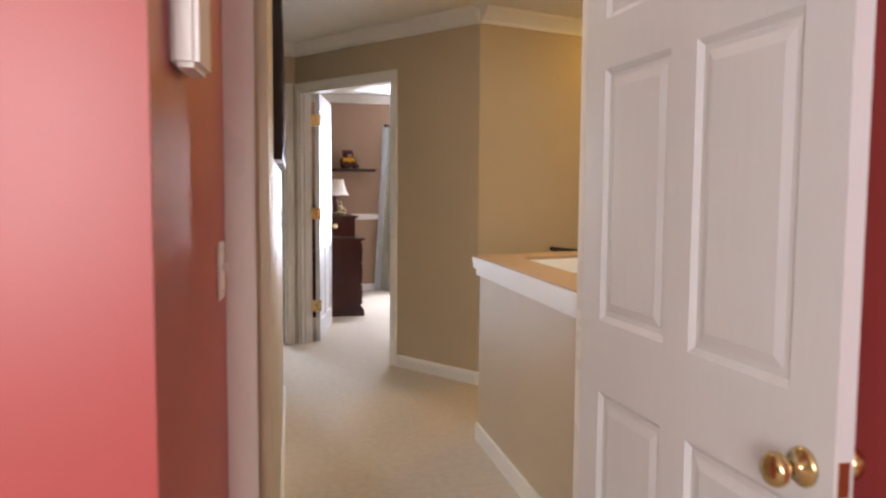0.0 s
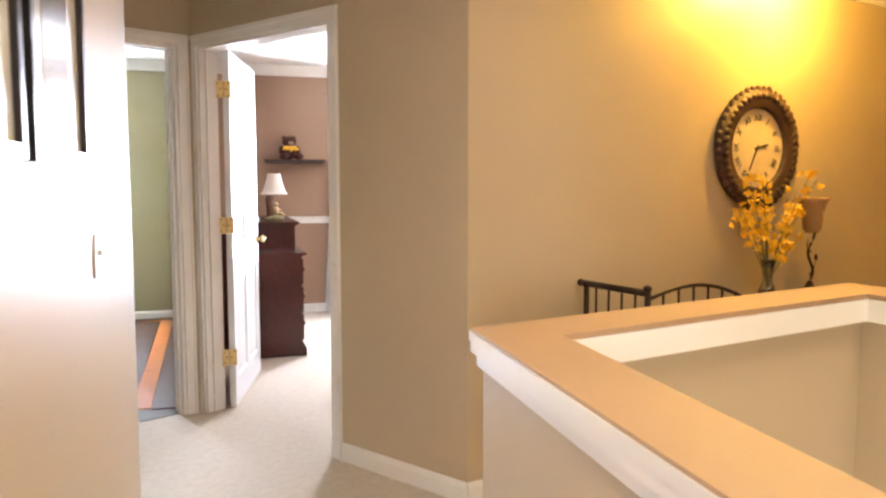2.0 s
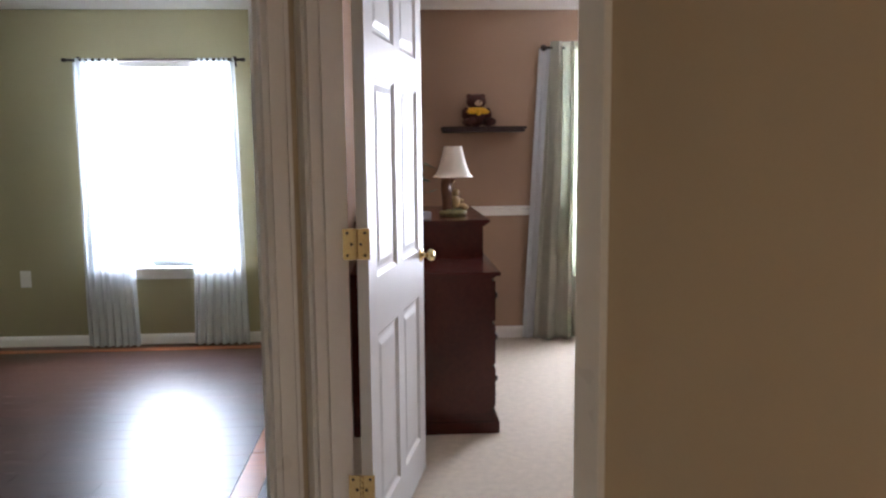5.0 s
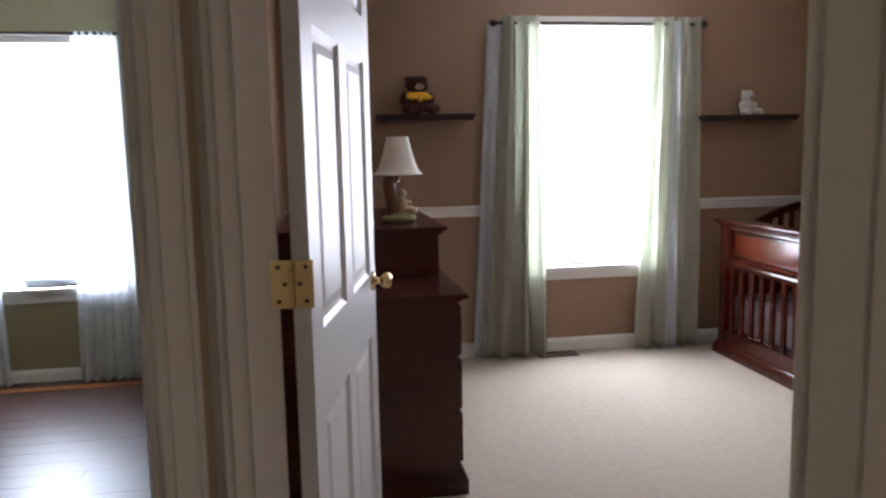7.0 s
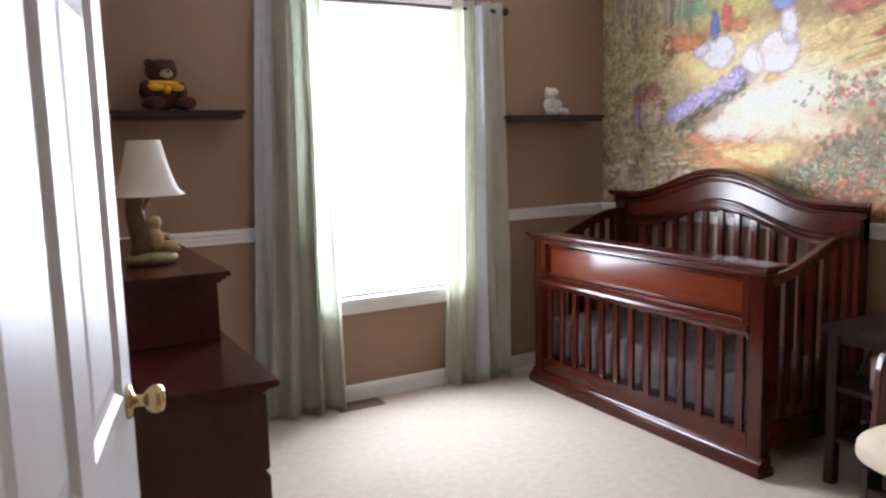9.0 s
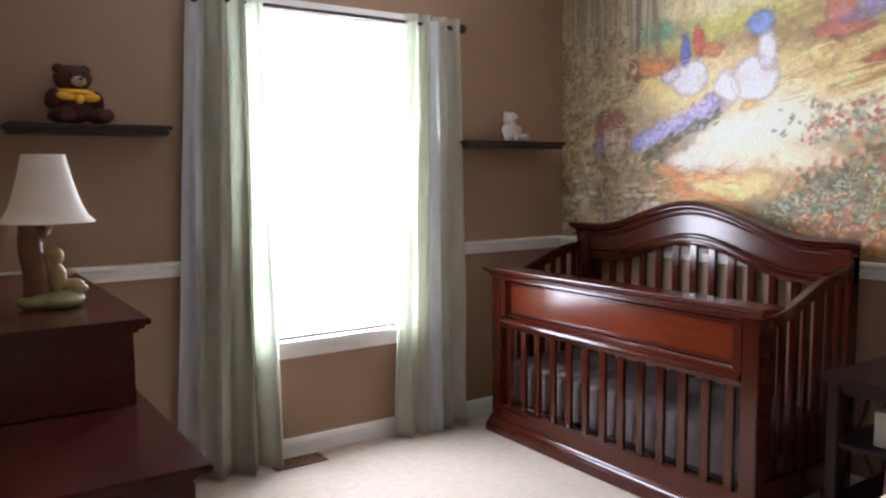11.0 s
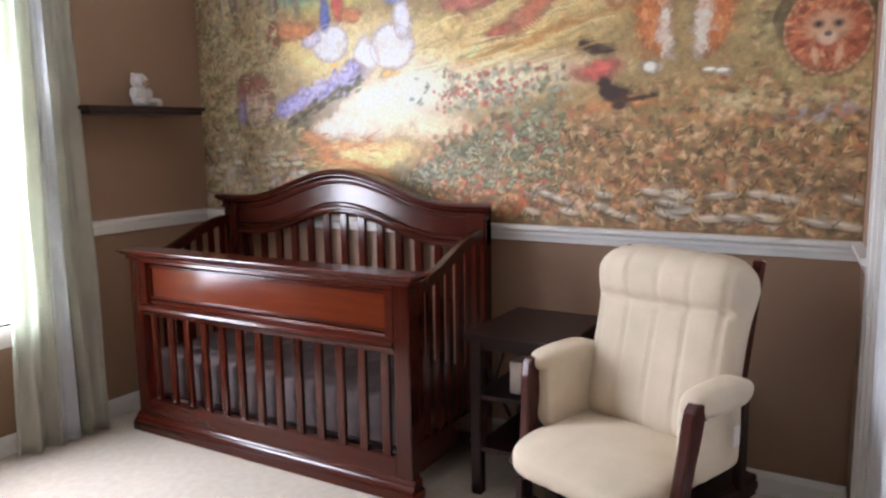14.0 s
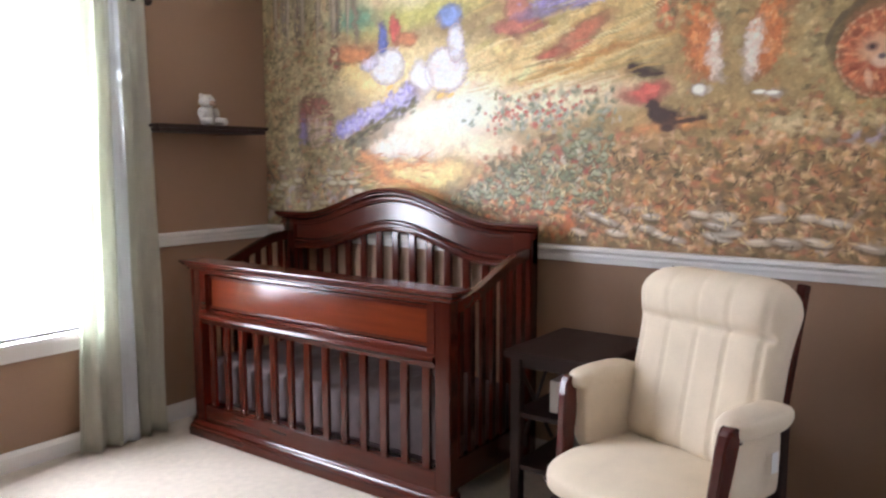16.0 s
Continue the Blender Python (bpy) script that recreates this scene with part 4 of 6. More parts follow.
def glider(m):
    c = thing("glider_chair", "cream upholstered glider rocker with dark wood arms and frame", "rocking chair", m)
    bm = bmesh.new()
    cushion(bm, -0.07, 0, 0.342, 0.27, 0.262, 0.046, power=4.5)
    for v in bm.verts:
        if v.co.x < -0.05:
            v.co.z -= 0.04 * ((-0.05 - v.co.x) / 0.29) ** 2
            v.co.y *= 1 + 0.05 * ((-0.05 - v.co.x) / 0.29)
        v.co.z += 0.012 * math.exp(-(v.co.y / 0.2) ** 2)
    part("seat_cushion", bm, CREAM, c, "cream padded seat cushion", smooth=True)
    bm = bmesh.new()
    back_cushion(bm, 0.275, 0.602, 0.085, 0.35)
    tilt(bm, pose(0.10, 0, 0.365, 0, 13, 0))
    part("back_cushion", bm, CREAM, c, "cream channelled back cushion with a head roll", smooth=True)
    for s in (-1, 1):
        bm = bmesh.new()
        cushion(bm, 0.002, s * 0.286, 0.583, 0.150, 0.057, 0.042, power=2.8)
        cushion(bm, 0.004, s * 0.270, 0.48, 0.134, 0.040, 0.135, power=5)
        for v in bm.verts:
            v.co.z += 0.004 * noise.noise(v.co * 14)
            v.co.y += 0.004 * noise.noise(v.co * 11 + Vector((3, 0, 0)))
        part("arm_pad", bm, CREAM, c, "cream padded armrest cover", smooth=True)
        bm = bmesh.new()
        strip(bm, steps(-0.10, 0.12, 10), lambda x: 0.530 + 0.010 * math.sin((x + 0.27) * 6), lambda x: 0.552 + 0.010 * math.sin((x + 0.27) * 6), s * 0.284 - 0.024, s * 0.284 + 0.024, "x")
        part("armrest", bm, ESPRESSO, c)
        bm = bmesh.new()
        rows = []
        for x, z, w, y in ((-0.138, 0.600, 0.010, 0.306), (-0.139, 0.594, 0.020, 0.306), (-0.141, 0.580, 0.028, 0.306), (-0.147, 0.54, 0.031, 0.304), (-0.155, 0.48, 0.029, 0.300), (-0.165, 0.41, 0.026, 0.295), (-0.174, 0.34, 0.025, 0.290), (-0.185, 0.26, 0.025, 0.286)):
            rows.append([bm.verts.new((x + dx, s * y + dy, z)) for dx, dy in ((-w, -0.012), (-w + 0.005, -0.019), (w - 0.005, -0.019), (w, -0.012), (w, 0.012), (w - 0.005, 0.019), (-w + 0.005, 0.019), (-w, 0.012))])
        for a, b in zip(rows, rows[1:]):
            for k in range(8):
                bm.faces.new((a[k], a[(k + 1) % 8], b[(k + 1) % 8], b[k]))
        bm.faces.new(rows[0]), bm.faces.new(rows[-1][::-1])
        part("arm_post", bm, DARKWOOD, c, "dark curved wooden arm post")
        part("rear_arm_post", boxes((0.095, s * 0.300 - 0.014, 0.26, 0.13, s * 0.300 + 0.014, 0.555)), ESPRESSO, c, bevel=0.003)
        part("side_rail", boxes((-0.22, s * 0.300 - 0.014, 0.235, 0.19, s * 0.300 + 0.014, 0.275)), ESPRESSO, c, bevel=0.003)
        bm = bmesh.new()
        tilt(bm, Matrix())
        box(bm, -0.016, -0.014, 0, 0.016, 0.014, 0.640)
        tilt(bm, pose(0.15, s * 0.236, 0.31, 0, 13, 0))
        part("back_post", bm, DARKWOOD, c, bevel=0.003)
        part("base_runner", boxes((-0.26, s * 0.29 - 0.018, 0.02, 0.26, s * 0.29 + 0.018, 0.06)), ESPRESSO, c, bevel=0.004)
        for x in (-0.20, 0.20):
            part("base_post", boxes((x - 0.02, s * 0.29 - 0.016, 0.06, x + 0.02, s * 0.29 + 0.016, 0.20)), ESPRESSO, c, bevel=0.003)
            part("swing_link", boxes((x * 0.8 - 0.012, s * 0.300 - 0.005, 0.09, x * 0.8 + 0.012, s * 0.300 + 0.005, 0.26)), ESPRESSO, c)
            bm = bmesh.new()
            lathe(bm, [(0.02, 0), (0.022, 0.008), (0.018, 0.02)], (x, s * 0.29, 0.0), 10)
            part("foot", bm, ESPRESSO, c)
    part("seat_frame", boxes((-0.26, -0.30, 0.265, 0.22, 0.30, 0.288)), ESPRESSO, c, bevel=0.004)
    part("seat_leg_rail", boxes((-0.22, -0.303, 0.24, -0.18, 0.303, 0.265), (0.18, -0.303, 0.24, 0.22, 0.303, 0.265)), ESPRESSO, c)
    part("base_cross_rail", boxes((-0.22, -0.272, 0.10, -0.18, 0.272, 0.14), (0.18, -0.272, 0.10, 0.22, 0.272, 0.14)), ESPRESSO, c)
    part("top_rail", tilt(boxes((-0.012, -0.25, 0.50, 0.012, 0.25, 0.58)), pose(0.15, 0, 0.31, 0, 13, 0)), ESPRESSO, c, bevel=0.004)
    part("care_tag", boxes((0.02, -0.332, 0.44, 0.05, -0.3305, 0.50)), PLASTIC, c, "small white fabric tag")
    return c


glider(pose(-0.61, -2.535, 0, 0, 0, -20))


# ---- painted wallpaper mural ----
def fractal(u, v, seed, octaves=4):
    """Smooth value noise on numpy grids, from 0 to 1."""
    total, amount, norm = 0, 1.0, 0
    gen = np.random.RandomState(seed)
    for _ in range(octaves):
        table = gen.rand(64, 64)
        iu, iv = np.floor(u).astype(int), np.floor(v).astype(int)
        fu, fv = u - iu, v - iv
        fu, fv = fu * fu * (3 - 2 * fu), fv * fv * (3 - 2 * fv)
        a, b = table[iu % 64, iv % 64], table[(iu + 1) % 64, iv % 64]
        c, d = table[iu % 64, (iv + 1) % 64], table[(iu + 1) % 64, (iv + 1) % 64]
        total = total + amount * ((a * (1 - fu) + b * fu) * (1 - fv) + (c * (1 - fu) + d * fu) * fv)
        norm += amount
        amount *= 0.55
        u, v = u * 2.1, v * 2.1
    return total / norm


def pigment(r, g, b):
    """Display colour, 0 to 255, to paint."""
    grey = (r + g + b) / 3
    r, g, b = (c + 0.14 * (grey - c) for c in (r, g, b))
    return np.array([min(0.85, 1.10 * ((c / 255 + 0.055) / 1.055) ** 2.4) for c in (r, g, b)])


def mural():
    y0, y1, z0, z1 = -0.003, -3.112, 0.955, 2.385
    nu, nv = 800, 366
    Y, Z = np.meshgrid(np.linspace(y0, y1, nu + 1), np.linspace(z0, z1, nv + 1), indexing="ij")
    wy = Y + 0.09 * (fractal(-Y * 7, Z * 7, 1, 5) - 0.5)
    wz = Z + 0.08 * (fractal(-Y * 7 + 9, Z * 7, 2, 5) - 0.5)
    mottle = fractal(-Y * 28, Z * 28, 3, 3)
    fine = fractal(-Y * 60, Z * 60, 4, 2)
    img = np.zeros((*Y.shape, 3))

    def lay(mask, colour, vary=0.2):
        m = np.clip(mask, 0, 1)[..., None]
        img[:] = img * (1 - m) + m * np.clip(colour * (1 + vary * (mottle[..., None] - 0.5) * 2 + vary * 0.8 * (fine[..., None] - 0.5)), 0, 0.9)

    def ell(y, z, ry, rz, colour, soft=0.25, turn=0, vary=0.25, power=1.0, warp=1.0, line=0.5):
        a = math.radians(turn)
        y, z = y + 0.018, z - 0.03
        py, pz = -(Y + (wy - Y) * warp - y), Z + (wz - Z) * warp - z
        p, q = (py * math.cos(a) + pz * math.sin(a)) / ry, (-py * math.sin(a) + pz * math.cos(a)) / rz
        d = np.sqrt(p * p + q * q)
        lay((1 + soft - d) / (2 * soft) * power, pigment(*colour), vary)
        if soft <= 0.4 and line:
            rim = np.exp(-((d - 1 + 0.25 * soft) / (0.010 / min(ry, rz))) ** 2)
            lay(line * rim * (0.45 + 0.9 * fine), pigment(*(0.52 * c for c in colour)), 0.1)

    lay(np.ones_like(Y), pigment(166, 144, 92), 0.3)
    lay((1.42 - wz) * 6, pigment(138, 116, 76), 0.4)
    lay((Z - 1.95) * 3, pigment(206, 184, 118), 0.2)
    lay((0.62 + wy) * 6, pigment(172, 160, 112), 0.45)
    lay(((-wy - 2.75) * 5) * (Z > 1.3), pigment(170, 160, 105), 0.45)
    # rolling fields
    for k, (y, z, ry, rz, c, t) in enumerate((
            (-1.75, 1.78, 0.55, 0.10, (216, 188, 120), 12), (-1.60, 1.66, 0.50, 0.07, (225, 205, 135), 10), (-2.0, 1.92, 0.45, 0.07, (200, 176, 108), 16),
            (-1.9, 1.72, 0.40, 0.020, (190, 140, 70), 14), (-1.55, 1.84, 0.35, 0.016, (165, 150, 80), 16), (-2.15, 2.03, 0.5, 0.05, (215, 205, 120), 8),
            (-0.78, 1.72, 0.20, 0.05, (225, 190, 95), -24), (-1.05, 2.02, 0.35, 0.07, (190, 190, 100), 4), (-1.1, 2.15, 0.5, 0.08, (215, 215, 170), 2), (-2.0, 2.22, 0.7, 0.09, (200, 205, 150), 4), (-2.5, 2.32, 0.4, 0.06, (150, 160, 110), 0))):
        ell(y, z, ry, rz, c, 0.5, t)
    ell(-1.05, 1.74, 0.34, 0.12, (235, 215, 150), 0.6)
    ell(-0.70, 2.02, 0.17, 0.05, (110, 160, 125), 0.5)
    # tree trunks
    for y, w, c in ((-0.16, 0.022, (150, 140, 118)), (-0.30, 0.035, (140, 125, 105)), (-0.43, 0.02, (165, 150, 125)), (-0.56, 0.03, (130, 115, 100)), (-0.68, 0.018, (160, 145, 120)), (-2.95, 0.02, (120, 110, 80)), (-2.80, 0.016, (130, 120, 90))):
        ell(y, 2.2 if y > -1 else 2.15, w, 0.27, c, 0.3, 3, 0.4)
    for y, z, ry, rz, c in ((-1.62, 2.06, 0.065, 0.20, (196, 128, 104)), (-1.62, 1.90, 0.12, 0.035, (190, 110, 90)), (-1.62, 2.3, 0.3, 0.10, (120, 140, 80))):
        ell(y, z, ry, rz, c, 0.25, 0, 0.35)
    ell(-1.93, 1.985, 0.26, 0.035, (150, 140, 200), 0.4, 8)
    # path
    ell(-1.62, 1.56, 0.55, 0.075, (238, 218, 175), 0.45, 4)
    ell(-1.20, 1.50, 0.30, 0.125, (238, 222, 204), 0.35, 18, 0.06, line=0)
    ell(-0.98, 1.42, 0.19, 0.055, (238, 222, 206), 0.35, 12, 0.06, line=0)
    ell(-1.35, 1.40, 0.28, 0.05, (240, 222, 175), 0.5, -8)
    ell(-1.12, 1.26, 0.30, 0.085, (238, 205, 120), 0.35, 8)
    ell(-0.82, 1.30, 0.19, 0.05, (205, 135, 75), 0.4, -38)
    ell(-1.00, 1.21, 0.22, 0.018, (215, 140, 70), 0.5, -14)
    ell(-1.05, 1.31, 0.2, 0.016, (225, 150, 80), 0.5, 6)
    ell(-0.98, 1.12, 0.10, 0.07, (235, 205, 110), 0.4, -30)
    ell(-0.72, 1.23, 0.10, 0.10, (150, 140, 80), 0.4)
    # bank and blue flowers
    ell(-0.80, 1.47, 0.26, 0.045, (108, 104, 70), 0.3, 28, 0.35)
    ell(-0.72, 1.53, 0.20, 0.045, (150, 148, 205), 0.35, 18, 0.2)
    ell(-0.95, 1.60, 0.15, 0.042, (140, 140, 215), 0.35, 22, 0.2)
    ell(-1.04, 1.68, 0.06, 0.03, (150, 130, 170), 0.4, 30)
    # little house
    ell(-0.40, 1.55, 0.135, 0.135, (150, 96, 78), 0.15, 0, 0.35)
    ell(-0.40, 1.49, 0.075, 0.09, (196, 170, 140), 0.2, 0, 0.35)
    ell(-0.30, 1.47, 0.035, 0.09, (150, 135, 180), 0.3)
    ell(-0.40, 1.30, 0.16, 0.06, (185, 165, 125), 0.4)
    # white geese and small far shapes
    ell(-0.90, 1.785, 0.105, 0.085, (224, 226, 244), 0.10, 0, 0.05, warp=0.3)
    ell(-0.79, 1.81, 0.05, 0.04, (200, 200, 225), 0.3, 0, 0.1)
    ell(-1.25, 1.745, 0.115, 0.095, (226, 228, 245), 0.10, -20, 0.05, warp=0.3)
    ell(-1.11, 1.74, 0.05, 0.07, (226, 226, 240), 0.2, 10, 0.05)
    ell(-1.305, 1.86, 0.042, 0.085, (226, 228, 245), 0.15, 8, 0.05, warp=0.3)
    ell(-1.28, 1.985, 0.06, 0.045, (120, 150, 215), 0.2)
    ell(-1.22, 1.64, 0.05, 0.022, (232, 190, 90), 0.3)
    ell(-0.95, 1.955, 0.042, 0.075, (205, 90, 75), 0.2)
    ell(-0.86, 1.93, 0.03, 0.075, (95, 110, 190), 0.2)
    ell(-0.68, 1.855, 0.13, 0.05, (205, 130, 72), 0.35, 10)
    ell(-0.55, 1.83, 0.035, 0.08, (150, 80, 60), 0.3)
    ell(-1.02, 1.90, 0.07, 0.04, (205, 130, 80), 0.35)
    ell(-1.90, 1.825, 0.17, 0.045, (190, 112, 78), 0.3, 26, 0.3)
    ell(-1.78, 1.775, 0.06, 0.03, (190, 100, 70), 0.3, 10)
    ell(-1.55, 1.80, 0.055, 0.07, (215, 195, 120), 0.3)
    # orange pair with pale fronts
    for y, s in ((-2.42, 1), (-2.64, -1)):
        ell(y, 1.78, 0.065, 0.155, (208, 126, 66), 0.2, 8 * s, 0.35)
        ell(y - 0.045 * s, 1.72, 0.028, 0.10, (232, 220, 205), 0.25, 6 * s, 0.1)
        ell(y - 0.01 * s, 2.0, 0.05, 0.06, (200, 130, 80), 0.3)
    ell(-2.28, 1.88, 0.05, 0.06, (205, 120, 80), 0.35)
    ell(-2.405, 1.592, 0.026, 0.019, (240, 238, 235), 0.12, 0, 0.02, warp=0)
    ell(-2.66, 1.567, 0.030, 0.010, (240, 235, 225), 0.2, 0, 0.02, warp=0)
    # birds and red flowers
    ell(-2.20, 1.595, 0.11, 0.042, (214, 100, 88), 0.35, 8, 0.35)
    ell(-2.20, 1.675, 0.065, 0.018, (95, 85, 60), 0.2, -8, 0.2, warp=0.3)
    ell(-2.145, 1.70, 0.02, 0.018, (85, 75, 55), 0.2, 0, 0.2, warp=0)
    ell(-2.285, 1.490, 0.078, 0.040, (74, 56, 50), 0.12, -24, 0.15, warp=0.15)
    ell(-2.228, 1.548, 0.024, 0.022, (74, 56, 50), 0.12, 0, 0.15, warp=0)
    ell(-2.385, 1.487, 0.055, 0.010, (78, 66, 60), 0.2, 8, 0.15, warp=0)
    ell(-2.28, 1.455, 0.16, 0.020, (222, 158, 92), 0.4, 6)
    # log end with a curled shape
    ell(-2.99, 1.70, 0.150, 0.165, (96, 84, 58), 0.12, 0, 0.3, warp=0.3)
    ell(-2.99, 1.68, 0.125, 0.135, (196, 108, 74), 0.10, 0, 0.35, warp=0.3)
    ell(-2.99, 1.71, 0.080, 0.055, (214, 168, 122), 0.3, 0, 0.35)
    ell(-3.00, 1.62, 0.085, 0.045, (178, 84, 58), 0.3, 10, 0.3)
    for y in (-2.96, -3.02):
        ell(y, 1.715, 0.022, 0.020, (110, 70, 55), 0.3, 0, 0.1, warp=0)
    ell(-3.01, 1.675, 0.018, 0.015, (110, 80, 75), 0.3, 0, 0.1, warp=0)
    ell(-2.86, 1.45, 0.30, 0.03, (205, 190, 140), 0.5, 3)
    ell(-3.02, 1.40, 0.16, 0.025, (160, 150, 165), 0.5, 4)

    # thin contour strokes like a pen-and-wash drawing
    band = fractal(-Y * 5 + 20, Z * 9, 15, 5)
    for level in (0.35, 0.45, 0.55, 0.65):
        lay(0.38 * np.exp(-((band - level) / 0.006) ** 2) * (fine > 0.4), pigment(120, 92, 60), 0.2)
    wash = fractal(-Y * 11, Z * 11, 16, 4)
    lay(0.22 * np.clip((wash - 0.58) * 6, 0, 1), pigment(212, 150, 96), 0.3)
    lay(0.22 * np.clip((0.40 - wash) * 6, 0, 1), pigment(150, 160, 120), 0.3)
    lay(0.55 * np.exp(-(((-Y - 1.20) / 0.38) ** 2 + ((Z - 1.47) / 0.13) ** 2)), pigment(238, 224, 206), 0.05)

    # undergrowth stamped leaf by leaf
    gen = np.random.RandomState(8)
    dy, dz = abs(y1 - y0) / nu, (z1 - z0) / nv
    palettes = {
        "litter": ((150, 126, 84), (172, 136, 90), (126, 100, 68), (206, 176, 124), (172, 112, 80), (104, 96, 62), (186, 142, 84), (140, 118, 74), (216, 180, 136), (196, 128, 84)),
        "berry": ((118, 126, 98), (96, 104, 74), (150, 152, 120), (170, 84, 66), (134, 134, 90), (184, 178, 150)),
        "stone": ((186, 174, 156), (160, 146, 126), (150, 132, 104), (120, 100, 74)),
        "wood": ((142, 134, 90), (176, 162, 108), (116, 110, 74), (204, 186, 130), (166, 124, 84)),
        "orange": ((214, 132, 76), (226, 160, 100), (190, 100, 62))}

    def dab(cy, cz, ry, rz, a, c, strength):
        i, j, k = int((y0 - cy) / dy), int((cz - z0) / dz), int(max(ry, rz) * 1.5 / dz) + 2
        i0, i1, j0, j1 = max(0, i - k), min(nu + 1, i + k), max(0, j - k), min(nv + 1, j + k)
        if i1 <= i0 or j1 <= j0:
            return
        py, pz = -(Y[i0:i1, j0:j1] - cy), Z[i0:i1, j0:j1] - cz
        p, q = (py * math.cos(a) + pz * math.sin(a)) / ry, (-py * math.sin(a) + pz * math.cos(a)) / rz
        m = np.clip(1.8 * (1.2 - np.sqrt(p * p + q * q)), 0, 1)[..., None] * strength
        img[i0:i1, j0:j1] = img[i0:i1, j0:j1] * (1 - m) + m * c

    def stamp(n, ya, yb, za, zb, pal, size, keep=None):
        cols = [pigment(*c) for c in palettes[pal]]
        for _ in range(n):
            cy, cz = gen.uniform(yb, ya), gen.uniform(za, zb)
            if keep and not keep(cy, cz):
                continue
            ry, rz, a = size * gen.uniform(0.6, 1.4), size * gen.uniform(0.3, 0.8), gen.uniform(0, math.pi)
            c = cols[gen.randint(len(cols))] * gen.uniform(0.75, 1.15)
            i, j, k = int((y0 - cy) / dy), int((cz - z0) / dz), int(size * 1.5 / dz) + 2
            i0, i1, j0, j1 = max(0, i - k), min(nu + 1, i + k), max(0, j - k), min(nv + 1, j + k)
            if i1 <= i0 or j1 <= j0:
                continue
            py, pz = Y[i0:i1, j0:j1] - cy, Z[i0:i1, j0:j1] - cz
            p, q = (py * math.cos(a) + pz * math.sin(a)) / ry, (-py * math.sin(a) + pz * math.cos(a)) / rz
            m = np.clip(1.6 * (1.15 - np.sqrt(p * p + q * q)), 0, 0.92)[..., None]
            img[i0:i1, j0:j1] = img[i0:i1, j0:j1] * (1 - m) + m * np.clip(c, 0, 0.85)

    stamp(1300, -0.0, -0.55, 1.35, 2.38, "wood", 0.017, lambda y, z: not (-0.55 < y < -0.26 and 1.38 < z < 1.68) and not (z > 1.95 and gen.rand() < 0.5))
    stamp(600, -0.0, -0.70, 0.97, 1.40, "wood", 0.017)
    stamp(90, -0.0, -0.75, 0.99, 1.26, "stone", 0.032)
    stamp(60, -0.0, -0.75, 0.99, 1.26, "orange", 0.012)
    stamp(3300, -1.35, -3.15, 0.97, 1.42, "litter", 0.018, lambda y, z: z < 1.18 + 0.16 * min(1, (-y - 1.3) / 0.5) + 0.10 * gen.rand())
    stamp(420, -1.22, -2.0, 1.10, 1.42, "berry", 0.024, lambda y, z: z < 1.05 + 0.5 * (-y - 1.1))
    stamp(160, -1.50, -2.05, 1.42, 1.60, "berry", 0.018, lambda y, z: gen.rand() < 0.75)
    stamp(110, -1.45, -2.35, 0.99, 1.14, "orange", 0.020)
    stamp(60, -1.9, -3.15, 0.99, 1.13, "stone", 0.036)
    stamp(500, -1.9, -3.15, 0.97, 1.16, "litter", 0.011)
    stamp(300, -2.1, -3.15, 0.97, 1.10, "litter", 0.016)
    stamp(1200, -2.74, -3.15, 1.42, 2.38, "wood", 0.012, lambda y, z: (y + 3.01) ** 2 + (z - 1.67) ** 2 > 0.045)
    stamp(200, -2.3, -3.15, 1.40, 1.52, "litter", 0.014)
    stamp(700, -2.2, -2.8, 1.80, 2.38, "wood", 0.013)
    stamp(300, -0.72, -1.5, 2.1, 2.38, "wood", 0.014)
    # bristles of the curled shape, fur of the pair, bricks of the house
    for _ in range(420):
        a, q = gen.uniform(0, math.tau), gen.uniform(0.055, 0.125)
        cy, cz = -2.972 - q * math.cos(a), 1.65 + q * 1.06 * math.sin(a)
        dab(cy, cz, 0.014, 0.004, a, pigment(*((206, 120, 78), (228, 168, 118), (150, 78, 52), (184, 98, 64))[gen.randint(4)]), 0.85)
    for cy, s in ((-2.39, 1), (-2.62, -1)):
        for _ in range(150):
            dab(cy + 0.012 * s + gen.normal(0, 0.026), 1.75 + gen.normal(0, 0.07), 0.010, 0.004, 1.4 + gen.normal(0, 0.3), pigment(*((216, 138, 78), (190, 104, 56), (230, 172, 116), (170, 100, 60))[gen.randint(4)]), 0.75)
        for _ in range(70):
            dab(cy - 0.045 * s + gen.normal(0, 0.012), 1.70 + gen.normal(0, 0.045), 0.009, 0.004, 1.5 + gen.normal(0, 0.3), pigment(*((236, 224, 208), (214, 196, 178), (226, 206, 186))[gen.randint(3)]), 0.8)
        for e in (-0.018, 0.020):
            dab(cy + e, 1.98, 0.045, 0.010, 1.45 + e * 6, pigment(206, 132, 86), 0.9)
    for k in range(5):
        for q in range(9):
            dab(-0.28 - q * 0.024 - 0.012 * (k % 2), 1.60 - k * 0.022, 0.011, 0.007, 0, pigment(*((168, 96, 76), (148, 82, 66), (182, 116, 92))[gen.randint(3)]), 0.8)
    for cy in (-0.34, -0.40, -0.46):
        dab(cy, 1.475, 0.012, 0.040, 0, pigment(206, 186, 164), 0.8)
        dab(cy, 1.52, 0.010, 0.012, 0, pigment(220, 190, 170), 0.8)
